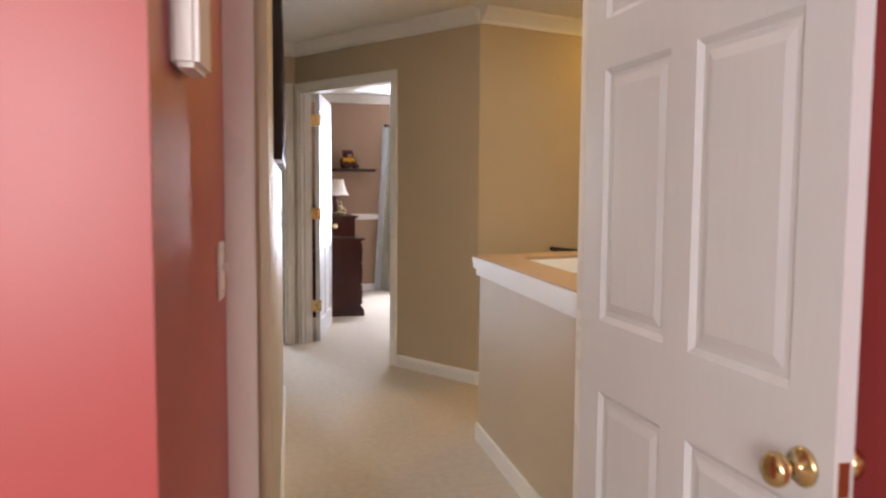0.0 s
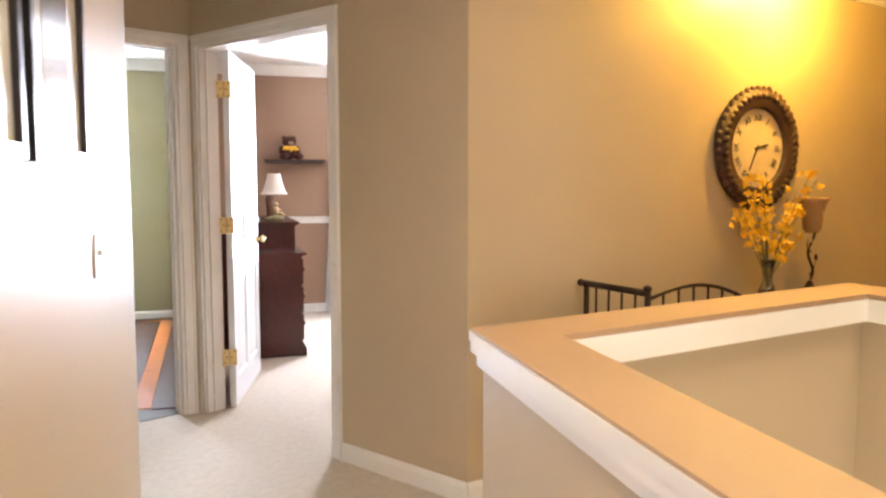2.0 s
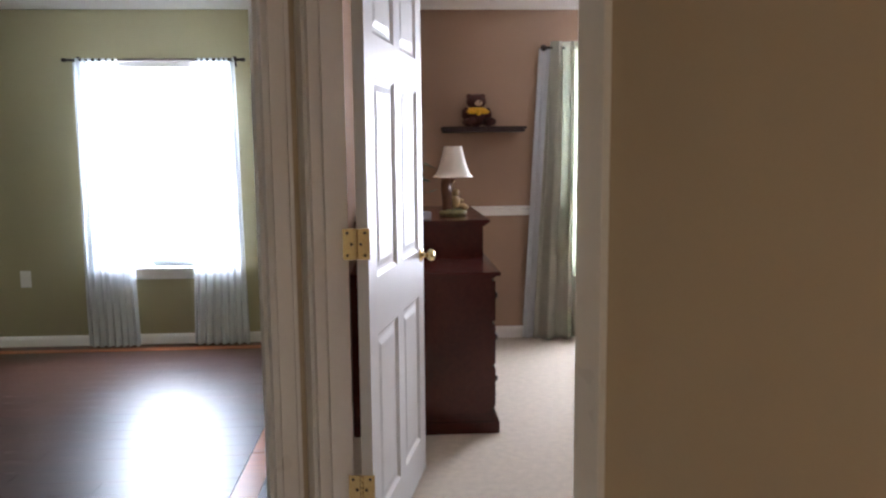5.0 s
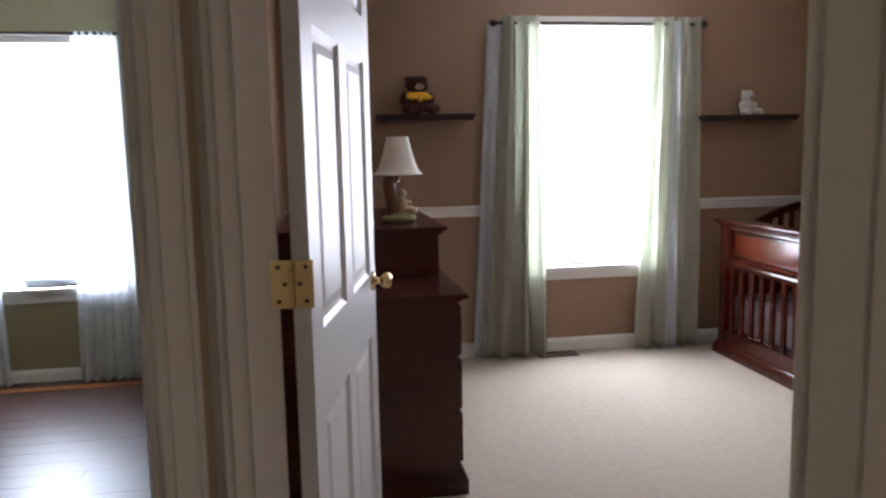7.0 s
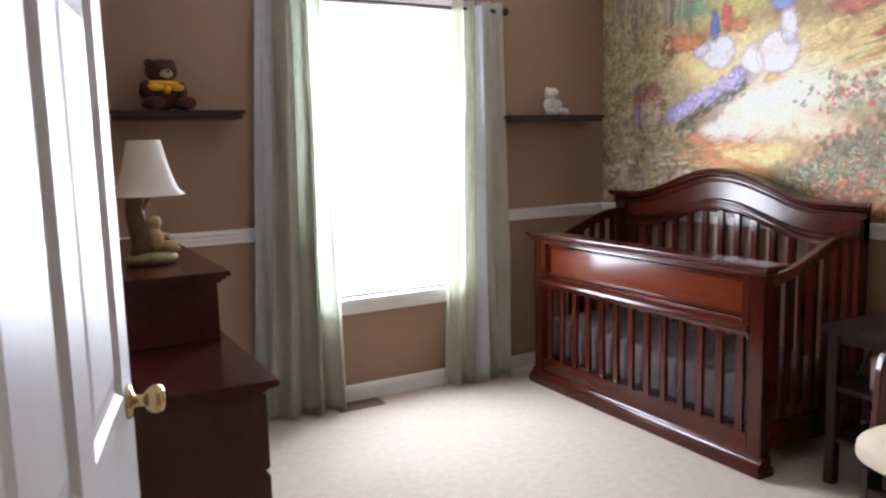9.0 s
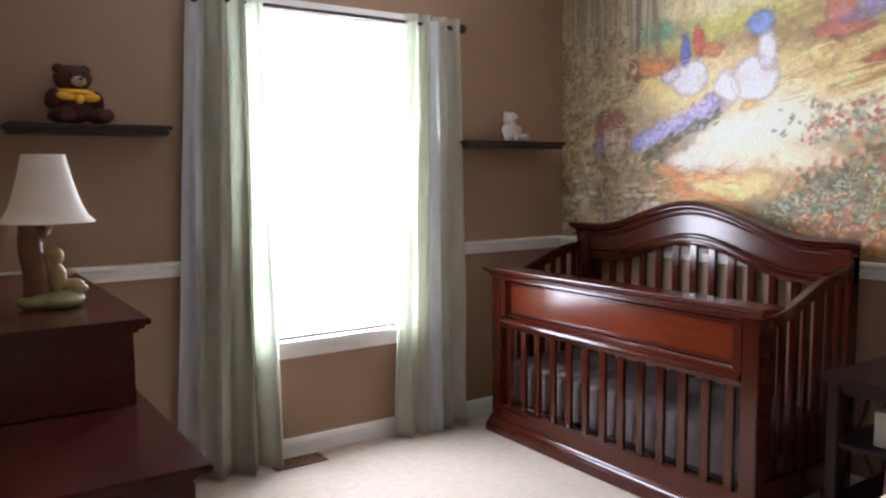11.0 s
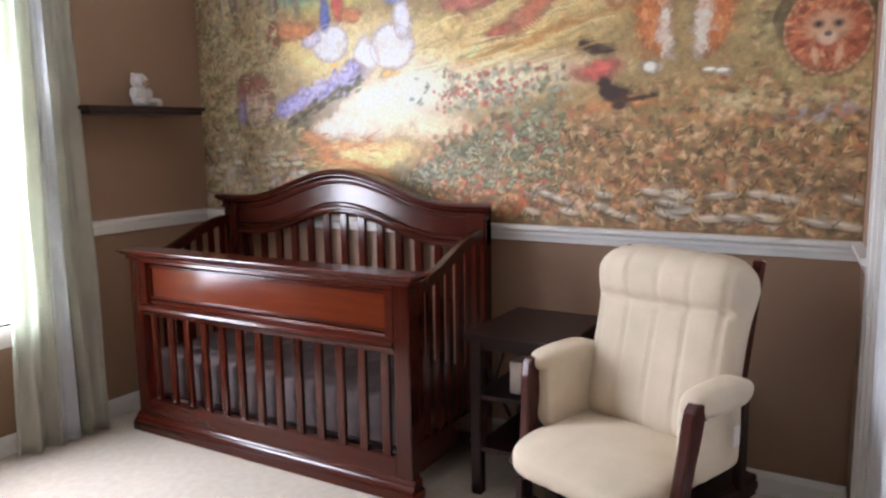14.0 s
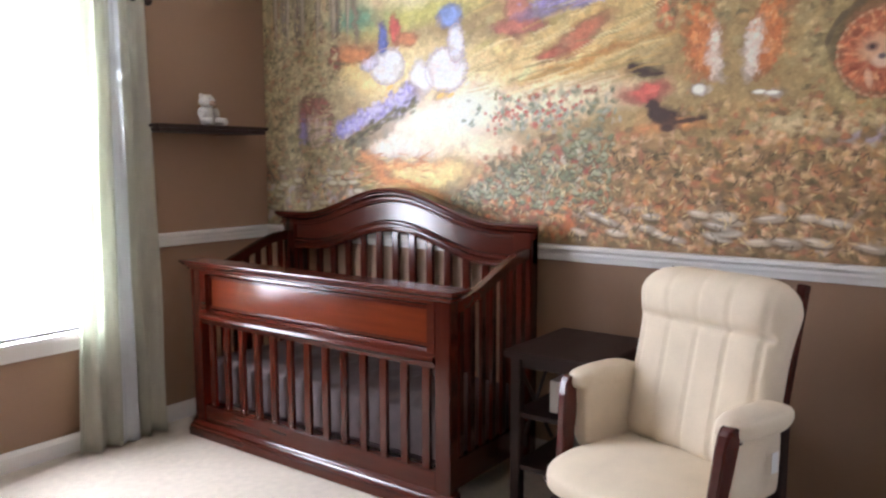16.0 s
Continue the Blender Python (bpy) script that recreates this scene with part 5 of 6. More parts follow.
    for _ in range(260):
        q = gen.uniform(0, 1)
        dab(-0.55 - 0.48 * q, 1.44 + 0.20 * q + gen.normal(0, 0.018), 0.012, 0.007, gen.uniform(0, 3), pigment(*((150, 146, 214), (176, 172, 226), (126, 118, 186), (190, 190, 220))[gen.randint(4)]), 0.8)
    for _ in range(260):
        dab(-1.93 + gen.normal(0, 0.11), 1.955 + gen.normal(0, 0.014), 0.010, 0.006, gen.uniform(0, 3), pigment(*((150, 140, 200), (176, 168, 216), (128, 118, 180))[gen.randint(3)]), 0.8)
    # every patch broken into small brush dabs with darker rims
    for size, share in ((0.024, 0.50), (0.012, 0.32)):
        gu, gv = int(abs(y1 - y0) / size) + 2, int((z1 - z0) / size) + 2
        ju, jv, tone = gen.rand(gu + 2, gv + 2), gen.rand(gu + 2, gv + 2), gen.rand(gu + 2, gv + 2)
        bend = 0.9 * size
        U = (y0 - Y + bend * (fractal(-Y * 45, Z * 45, 31, 2) - 0.5)) / size
        V = (Z - z0 + bend * (fractal(-Y * 45, Z * 45, 32, 2) - 0.5)) / size * 1.3
        V = np.clip(V, 0, gv - 1.01)
        U = np.clip(U, 0, gu - 1.01)
        best, second = np.full(Y.shape, 9.0), np.full(Y.shape, 9.0)
        bu, bv, bt = np.zeros(Y.shape), np.zeros(Y.shape), np.zeros(Y.shape)
        for du in (-1, 0, 1):
            for dv in (-1, 0, 1):
                iu, iv = np.clip(np.floor(U).astype(int) + du, 0, gu), np.clip(np.floor(V).astype(int) + dv, 0, gv)
                cu, cv = iu + ju[iu, iv], iv + jv[iu, iv]
                d = np.hypot(U - cu, V - cv)
                closer = d < best
                second = np.where(closer, best, np.minimum(second, d))
                bu, bv, bt, best = np.where(closer, cu, bu), np.where(closer, cv, bv), np.where(closer, tone[iu, iv], bt), np.where(closer, d, best)
        pi = np.clip((bu * size / dy).astype(int), 0, nu)
        pj = np.clip((bv * size / 1.3 / dz).astype(int), 0, nv)
        calm = np.clip(1 - np.exp(-(((-Y - 1.25) / 0.45) ** 2 + ((Z - 1.50) / 0.14) ** 2)) * 1.1, 0, 1)
        piece = img[pi, pj] * (1 + 0.40 * calm * (bt - 0.5))[..., None]
        rim = np.clip(1 - (second - best) / 0.22, 0, 1) * calm
        piece = piece * (1 - 0.22 * rim)[..., None]
        img[:] = np.clip(img * (1 - share) + piece * share, 0, 0.85)
    img[:] = np.clip(img * np.array([1.05, 0.955, 0.93]), 0, 0.72)

    left = np.clip((Y + 0.75) * 6, 0, 1)[..., None]
    img[:] = img * (1 - left) + left * img * np.array([0.95, 1.0, 1.12])
    for cy, w, lean_ in ((-0.10, 0.016, 0.03), (-0.20, 0.012, -0.05), (-0.30, 0.022, 0.04), (-0.42, 0.015, -0.03), (-0.52, 0.024, 0.05), (-0.63, 0.014, -0.02)):
        dab(cy, 2.14, 0.22, w * 1.35, 1.57 + lean_, pigment(96, 84, 66), 0.6)
        dab(cy - 0.003, 2.14, 0.21, w, 1.57 + lean_, pigment(176, 160, 136), 0.8)
        dab(cy + 0.006, 2.13, 0.19, w * 0.25, 1.57 + lean_, pigment(112, 96, 76), 0.7)
    for k in range(46):
        cy, cz = gen.uniform(-0.58, -0.02), gen.uniform(1.32, 1.90)
        dab(cy, cz, gen.uniform(0.03, 0.07), 0.009, gen.uniform(-0.35, 0.35), pigment(*((104, 94, 62), (196, 178, 128), (130, 124, 80))[k % 3]), 0.55)
    # crisp details over the washes
    ink, bird = pigment(96, 70, 52), pigment(70, 48, 42)
    for cy, cz, ry, rz, a in ((-2.270, 1.455, 0.050, 0.032, -0.25), (-2.235, 1.475, 0.035, 0.030, -0.3), (-2.214, 1.512, 0.022, 0.021, 0), (-2.192, 1.512, 0.012, 0.005, 0.2), (-2.345, 1.452, 0.055, 0.010, 0.12), (-2.27, 1.425, 0.030, 0.014, 0),
                              (-2.125, 1.668, 0.016, 0.015, 0), (-2.165, 1.642, 0.045, 0.017, -0.2), (-2.225, 1.632, 0.035, 0.006, 0.05)):
        dab(cy, cz, ry, rz, a, bird, 0.92)
    for cy, cz, ry, rz in ((-2.385, 1.565, 0.024, 0.019), (-2.600, 1.545, 0.024, 0.008), (-2.645, 1.540, 0.024, 0.008)):
        dab(cy, cz, ry * 1.15, rz * 1.2, 0, ink, 0.5)
        dab(cy, cz, ry, rz, 0, pigment(236, 228, 216), 0.95)
    # face and paws of the curled shape
    fy, fz = -2.975, 1.655
    dab(fy, fz + 0.01, 0.070, 0.050, 0, pigment(214, 166, 128), 0.8)
    dab(fy, fz - 0.03, 0.030, 0.024, 0, pigment(226, 196, 164), 0.8)
    for e in (-0.030, 0.030):
        dab(fy + e, fz + 0.016, 0.020, 0.015, 0, pigment(120, 84, 74), 0.8)
        dab(fy + e, fz + 0.016, 0.008, 0.008, 0, pigment(60, 44, 44), 0.9)
        dab(fy + 2.6 * e, fz + 0.065, 0.020, 0.014, e * 20, pigment(134, 66, 44), 0.8)
        dab(fy + 1.2 * e, fz - 0.085, 0.012, 0.034, e * 6, pigment(220, 178, 142), 0.75)
    dab(fy, fz - 0.016, 0.013, 0.010, 0, pigment(88, 72, 84), 0.9)
    for k in range(60):
        a = math.tau * k / 60
        dab(fy + 0.132 * math.cos(a), fz - 0.005 + 0.140 * math.sin(a), 0.006, 0.010, -a, pigment(*((222, 172, 130), (190, 120, 84))[k % 2]), 0.5)
    for _ in range(80):
        a = gen.uniform(0.2, 2.9)
        dab(fy + 0.168 * math.cos(a), fz + 0.178 * math.sin(a), 0.018, 0.010, -a + 1.57, pigment(104, 88, 62), 0.5)
    # outlines of the white birds, their feet and beaks
    for cy, cz, ry, rz in ((-0.882, 1.755, 0.108, 0.086), (-1.232, 1.715, 0.118, 0.098), (-1.287, 1.83, 0.042, 0.085)):
        for k in range(64):
            a = math.tau * k / 64
            dab(cy + ry * math.cos(a), cz + rz * math.sin(a), 0.008, 0.0035, -a + 1.57, pigment(*((150, 140, 186), (196, 160, 130))[k % 2]), 0.55)
        for k in range(18):
            dab(cy + gen.normal(0, ry * 0.4), cz + gen.normal(0, rz * 0.4), 0.016, 0.004, gen.uniform(-0.6, 0.6), pigment(196, 200, 226), 0.5)
    for cy, cz in ((-1.26, 1.60), (-1.20, 1.60), (-0.90, 1.655)):
        dab(cy, cz, 0.022, 0.009, 0.4, pigment(236, 186, 90), 0.9)
    # flat stones among the leaves along the bottom
    for _ in range(26):
        cy, cz, w = gen.uniform(-3.1, -1.9), gen.uniform(1.0, 1.12), gen.uniform(0.035, 0.065)
        tilt_ = gen.uniform(-0.35, 0.1)
        dab(cy, cz - 0.006, w * 1.08, 0.020, tilt_, pigment(92, 74, 54), 0.75)
        dab(cy, cz, w, 0.015, tilt_, pigment(*((196, 182, 162), (176, 158, 138), (208, 188, 160))[gen.randint(3)]), 0.85)
        dab(cy + 0.01, cz + 0.004, w * 0.5, 0.005, tilt_, pigment(222, 210, 192), 0.7)
    for _ in range(26):
        cy, cz = gen.uniform(-0.72, -0.02), gen.uniform(1.0, 1.28)
        dab(cy, cz - 0.005, 0.040, 0.018, 0, pigment(110, 94, 64), 0.7)
        dab(cy, cz, 0.035, 0.013, 0, pigment(*((204, 194, 160), (188, 176, 140))[gen.randint(2)]), 0.8)
    # sprays of leaves and red berries over the path
    for _ in range(120):
        cy, cz = gen.normal(-1.72, 0.17), gen.normal(1.50, 0.035)
        dab(cy, cz, 0.015, 0.007, gen.uniform(0, 3.1), pigment(*((140, 148, 122), (166, 160, 140), (120, 124, 98))[gen.randint(3)]), 0.8)
    for _ in range(60):
        dab(gen.normal(-1.66, 0.14), gen.normal(1.51, 0.035), 0.009, 0.008, 0, pigment(188, 92, 78), 0.85)
    # brush lines that follow the slopes of the fields
    for _ in range(150):
        cy, cz = gen.uniform(-2.25, -1.35), gen.uniform(1.60, 2.12)
        if abs(cy + 1.62) < 0.10 and cz > 1.83:
            continue
        slope, n_, bow = gen.uniform(0.12, 0.42), gen.randint(6, 16), gen.uniform(-0.05, 0.05)
        c = pigment(*((176, 128, 70), (150, 132, 70), (206, 160, 84), (232, 214, 150), (128, 118, 72))[gen.randint(5)])
        for k in range(n_):
            u = k / n_ - 0.5
            dab(cy + u * n_ * 0.014, cz - u * n_ * 0.014 * slope + bow * u * u, 0.012, 0.0035, -slope, c, 0.45)
    for _ in range(90):
        cy, cz = gen.uniform(-1.15, -0.60), gen.uniform(1.17, 1.34)
        dab(cy, cz, gen.uniform(0.02, 0.05), 0.005, gen.uniform(-0.3, 0.5), pigment(*((196, 112, 62), (222, 150, 84), (168, 92, 58), (236, 206, 130))[gen.randint(4)]), 0.45)
    for _ in range(90):
        q = gen.uniform(0, 1)
        dab(-0.60 - 0.46 * q, 1.385 + 0.20 * q + gen.normal(0, 0.014), 0.022, 0.009, gen.uniform(0, 0.9), pigment(*((92, 84, 54), (118, 108, 66), (76, 66, 46))[gen.randint(3)]), 0.6)
    # shaded leaf clumps of the bush
    for _ in range(420):
        cy, cz = gen.uniform(-2.05, -1.18), gen.uniform(1.10, 1.42)
        if cz < 1.05 + 0.5 * (-cy - 1.1):
            a = gen.uniform(0, 3.1)
            dab(cy, cz - 0.006, 0.019, 0.010, a, pigment(78, 76, 54), 0.55)
            dab(cy, cz, 0.016, 0.008, a, pigment(*((150, 152, 112), (122, 130, 92), (176, 172, 132), (160, 130, 84))[gen.randint(4)]), 0.75)
    # dark stems and gaps between leaves
    for _ in range(700):
        cy, cz = gen.uniform(-3.1, -1.3), gen.uniform(0.98, 1.40)
        if cz < 1.18 + 0.16 * min(1, (-cy - 1.3) / 0.5):
            dab(cy, cz, gen.uniform(0.008, 0.02), 0.0035, gen.uniform(0, 3.1), pigment(*((86, 68, 46), (74, 66, 44), (222, 190, 132))[gen.randint(3)]), 0.7)
    for _ in range(500):
        dab(gen.uniform(-0.6, 0), gen.uniform(0.98, 2.2), gen.uniform(0.008, 0.022), 0.0035, gen.uniform(0, 3.1), pigment(*((96, 84, 56), (206, 186, 130))[gen.randint(2)]), 0.6)

    bm = bmesh.new()
    me = bpy.data.meshes.new("mural")
    n = (nu + 1) * (nv + 1)
    co = np.stack([np.full(n, -0.0015), Y.ravel(), Z.ravel()], 1)
    idx = np.arange(n).reshape(nu + 1, nv + 1)
    quads = np.stack([idx[:-1, :-1], idx[:-1, 1:], idx[1:, 1:], idx[1:, :-1]], -1).reshape(-1, 4)
    me.from_pydata([tuple(c) for c in co.tolist()], [], quads.tolist())
    at = me.color_attributes.new("paint", "FLOAT_COLOR", "POINT")
    at.data.foreach_set("color", np.concatenate([img.reshape(-1, 3), np.ones((n, 1))], 1).astype(np.float32).ravel())
    bm.free()
    m = bpy.data.materials.new("printed_wallpaper")
    m.use_nodes = True
    nn, ll = m.node_tree.nodes, m.node_tree.links
    b = nn["Principled BSDF"]
    b.inputs["Roughness"].default_value = 0.52
    ca = nn.new("ShaderNodeVertexColor")
    ca.layer_name = "paint"
    tc, no = nn.new("ShaderNodeTexCoord"), nn.new("ShaderNodeTexNoise")
    no.inputs["Scale"].default_value, no.inputs["Detail"].default_value = 85, 5
    ll.new(tc.outputs["Object"], no.inputs[0])
    mr = nn.new("ShaderNodeMapRange")
    mr.inputs["From Min"].default_value, mr.inputs["From Max"].default_value = 0.3, 0.7
    mr.inputs["To Min"].default_value, mr.inputs["To Max"].default_value = 0.92, 1.06
    mx = nn.new("ShaderNodeVectorMath")
    mx.operation = "SCALE"
    ll.new(no.outputs["Fac"], mr.inputs[0]), ll.new(ca.outputs[0], mx.inputs[0]), ll.new(mr.outputs[0], mx.inputs["Scale"])
    ll.new(mx.outputs[0], b.inputs["Base Color"])
    me.materials.append(m)
    ob = new("wall_mural", me)
    tagged(ob, "colourful woodland meadow wallpaper mural above the white chair rail", "wallpaper mural")
    return ob


mural()

# ---- hall ----
m_pw, _ = frame_of(PW0, PW1)
PHOTO = mat("grey_landscape_print", (0.20, 0.18, 0.17), 0.2, var=0.4, scale=7, fine=30, bump=0.0, stretch=(1, 1, 2), coat=1.0)
MATB = mat("white_picture_mat", (0.72, 0.71, 0.69), 0.25, var=0.01, scale=9, fine=90, bump=0.0, coat=1.0)
for a, b in ((0.56, 1.03), (1.08, 1.55), (1.60, 2.07)):
    f = thing("picture_frame", "black framed print behind glass on the hall wall", "picture frame", m_pw, "hall pictures")
    z0, z1 = 1.35, 1.88
    part("frame", boxes((a, -0.028, z0, a + 0.03, -0.001, z1), (b - 0.03, -0.028, z0, b, -0.001, z1), (a + 0.03, -0.028, z0, b - 0.03, -0.001, z0 + 0.03), (a + 0.03, -0.028, z1 - 0.03, b - 0.03, -0.001, z1)), BLACK, f, bevel=0.002)
    part("mat_board", boxes((a + 0.03, -0.014, z0 + 0.03, b - 0.03, -0.002, z1 - 0.03)), MATB, f, "white picture mat")
    part("print", boxes((a + 0.13, -0.016, z0 + 0.14, b - 0.13, -0.0142, z1 - 0.14)), PHOTO, f, "grey unreadable print")


def switch(m, label, rocker=0.012):
    s = thing("light_switch", label, "light switch", m)
    part("plate", boxes((-0.036, -0.006, -0.058, 0.036, -0.001, 0.058)), PLASTIC, s, bevel=0.002)
    part("toggle", boxes((-0.005, -0.006 - rocker, 0.0, 0.005, -0.006, 0.014)), PLASTIC, s)
    for z in (-0.042, 0.042):
        bm = bmesh.new()
        lathe(bm, [(0.003, 0), (0.0025, 0.0012)], (0, -0.006, z), 8, Matrix.Rotation(radians(90), 3, "X"))
        part("screw", bm, STEEL, s)


switch(m_pw @ pose(2.24, 0, 1.115), "white toggle light switch on the tan hall wall")

m_ck, _ = frame_of(BEND, CLK)
FACE = mat("aged_cream_clock_dial", (0.62, 0.50, 0.32), 0.5, var=0.08, scale=14, fine=90, bump=0.0)
CARVED = mat("carved_dark_bronze_resin", (0.050, 0.019, 0.014), 0.55, var=0.35, scale=40, fine=160, bump=0.8, depth=0.004)


def text_part(text, size, m, parent, material):
    cu = bpy.data.curves.new("numeral", "FONT")
    cu.body, cu.size, cu.extrude, cu.align_x, cu.align_y = text, size, 0.001, "CENTER", "CENTER"
    ob = bpy.data.objects.new("numeral", cu)
    scene.collection.objects.link(ob)
    dg = bpy.context.evaluated_depsgraph_get()
    me = bpy.data.meshes.new_from_object(ob.evaluated_get(dg))
    bpy.data.objects.remove(ob)
    me.materials.clear()
    me.materials.append(material)
    o = new("numeral", me)
    o.parent, o.matrix_basis = parent, m
    return o


def clock(m):
    c = thing("wall_clock", "large round clock with a carved dark frame and cream Roman dial", "clock", m)
    turn = Matrix.Rotation(radians(90), 3, "X")
    bm = bmesh.new()
    lathe(bm, [(0.30, 0.001), (0.305, 0.02), (0.285, 0.042), (0.245, 0.045), (0.225, 0.035), (0.212, 0.038), (0.200, 0.024), (0.198, 0.001)], (0, 0, 0), 56, turn)
    rng = random.Random(5)
    for k in range(44):
        a = math.tau * k / 44
        blob(bm, (0.262 * math.cos(a), -0.038, 0.262 * math.sin(a)), (0.020 + 0.008 * rng.random(), 0.016, 0.020), 8, 0.004)
        blob(bm, (0.296 * math.cos(a + 0.07), -0.024, 0.296 * math.sin(a + 0.07)), (0.018, 0.014, 0.018 + 0.008 * rng.random()), 8, 0.004)
    part("carved_frame", bm, CARVED, c, "carved dark bronze clock frame", smooth=True)
    bm = bmesh.new()
    lathe(bm, [(0.199, 0.002), (0.199, 0.012)], (0, 0, 0), 48, turn)
    part("dial", bm, FACE, c, "aged cream dial")
    for k, t in enumerate(("XII", "I", "II", "III", "IIII", "V", "VI", "VII", "VIII", "IX", "X", "XI")):
        a = radians(90 - 30 * k)
        text_part(t, 0.047, Matrix.Translation((0.152 * math.cos(a), -0.0135, 0.152 * math.sin(a))) @ Matrix.Rotation(radians(90), 4, "X") @ Matrix.Rotation(a - radians(90), 4, "Z"), c, BLACK)
    for ang, ln, w in ((90 - 78, 0.085, 0.006), (90 - 205, 0.13, 0.004)):
        bm = bmesh.new()
        box(bm, -0.02, -0.016, -w, ln, -0.0145, w)
        bmesh.ops.transform(bm, matrix=Matrix.Rotation(-radians(ang), 4, "Y"), verts=bm.verts)
        part("clock_pointer", bm, BLACK, c)


clock(m_ck @ pose(1.755, 0, 1.475) @ Matrix.Diagonal((1.05, 1, 1.0, 1)))

# console table
ct = thing("console_table", "dark wood console table under the clock", "console table", m_ck)
part("tabletop", boxes((1.28, -0.34, 0.695, 2.55, -0.02, 0.72)), DARKWOOD, ct, bevel=0.005)
part("apron", boxes((1.33, -0.31, 0.60, 2.50, -0.29, 0.695), (1.33, -0.05, 0.60, 2.50, -0.03, 0.695)), DARKWOOD, ct)
for x in (1.32, 2.47):
    for y in (-0.32, -0.06):
        part("leg", boxes((x, y, 0, x + 0.04, y + 0.04, 0.695)), DARKWOOD, ct, bevel=0.003)

CLEAR = bpy.data.materials.new("clear_vase_glass")
CLEAR.use_nodes = True
cb = CLEAR.node_tree.nodes["Principled BSDF"]
cb.inputs["Transmission Weight"].default_value, cb.inputs["Roughness"].default_value = 1.0, 0.03
AMBER = mat("amber_frosted_glass", (0.42, 0.24, 0.12), 0.25, var=0.1, scale=12, fine=90, bump=0.05)
PETAL = mat("yellow_silk_petal", (0.88, 0.54, 0.03), 0.7, var=0.12, scale=60, fine=200, bump=0.1)
STEM = mat("green_brown_stem", (0.10, 0.10, 0.03), 0.6, var=0.2, scale=60, fine=200, bump=0.2)


def vase(m):
    v = thing("flower_vase", "clear glass vase of yellow silk forsythia branches", "vase", m)
    bm = bmesh.new()
    lathe(bm, [(0.058, 0.0), (0.062, 0.012), (0.040, 0.05), (0.022, 0.10), (0.026, 0.15), (0.036, 0.20), (0.034, 0.20), (0.023, 0.15), (0.019, 0.10), (0.036, 0.05), (0.05, 0.014)], (0, 0, 0), 24)
    part("glass", bm, CLEAR, v, "clear glass vase body", smooth=True)
    rng = random.Random(11)
    for k in range(16):
        a = math.tau * k / 16 + rng.uniform(-0.2, 0.2)
        reach, rise = rng.uniform(0.14, 0.44), rng.uniform(0.10, 0.46)
        pts = [Vector((math.cos(a) * reach * (t / 7) ** 1.4, math.sin(a) * reach * 0.35 * (t / 7) ** 1.4 - 0.0, 0.06 + (rise + 0.12) * t / 7)) for t in range(8)]
        bm = bmesh.new()
        tube(bm, pts, 0.0028, 5, 0.5)
        s = part("stem", bm, STEM, v)
        bm = bmesh.new()
        for q in range(11):
            f = rng.uniform(3.6, 7)
            p = pts[int(f)].lerp(pts[min(7, int(f) + 1)], f % 1) + Vector([rng.uniform(-0.03, 0.03) for _ in range(3)])
            rot = Euler([rng.uniform(0, 6.28) for _ in range(3)]).to_matrix()
            for j in range(4):
                b = math.tau * j / 4
                tip = Vector((math.cos(b), math.sin(b), 0.35)) * rng.uniform(0.018, 0.028)
                side = Vector((-math.sin(b), math.cos(b), 0)) * 0.010
                vs = [bm.verts.new(p + rot @ q_) for q_ in (Vector((0, 0, 0)), tip * 0.6 - side, tip, tip * 0.6 + side)]
                bm.faces.new(vs)
        blossom = part("blossom", bm, PETAL, s, "yellow silk blossoms")
        blossom["kind"] = "stuff"


vase(m_ck @ pose(1.66, -0.17, 0.721))


def candle_holder(m):
    c = thing("candle_holder", "scrolled dark iron candle holder with a flared amber glass", "candle holder", m)
    bm = bmesh.new()
    lathe(bm, [(0.058, 0), (0.052, 0.012), (0.030, 0.03), (0.014, 0.06), (0.010, 0.07)], (0, 0, 0), 18)
    part("base", bm, IRON, c, smooth=True)
    bm = bmesh.new()
    tube(bm, [(0.02 * math.sin(k * 0.9), 0.006 * math.cos(k), 0.05 + k * 0.03) for k in range(10)], 0.007, 7)
    tube(bm, [(0.0, 0, 0.10), (0.03, 0, 0.13), (0.045, 0, 0.17)], 0.005, 6, 0.6)
    blob(bm, (0.047, 0, 0.19), (0.010, 0.007, 0.018), 8)
    tube(bm, [(0.0, 0, 0.22), (-0.035, 0, 0.25), (-0.03, 0, 0.29)], 0.004, 6, 0.6)
    part("stem", bm, IRON, c, "twisted iron stem", smooth=True)
    bm = bmesh.new()
    lathe(bm, [(0.030, 0.32), (0.045, 0.34), (0.052, 0.42), (0.068, 0.48), (0.085, 0.50), (0.082, 0.50), (0.064, 0.478), (0.048, 0.42), (0.041, 0.345), (0.028, 0.325)], (0, 0, 0), 24)
    part("glass", bm, AMBER, c, "flared amber glass cup", smooth=True)


candle_holder(m_ck @ pose(2.04, -0.15, 0.721))


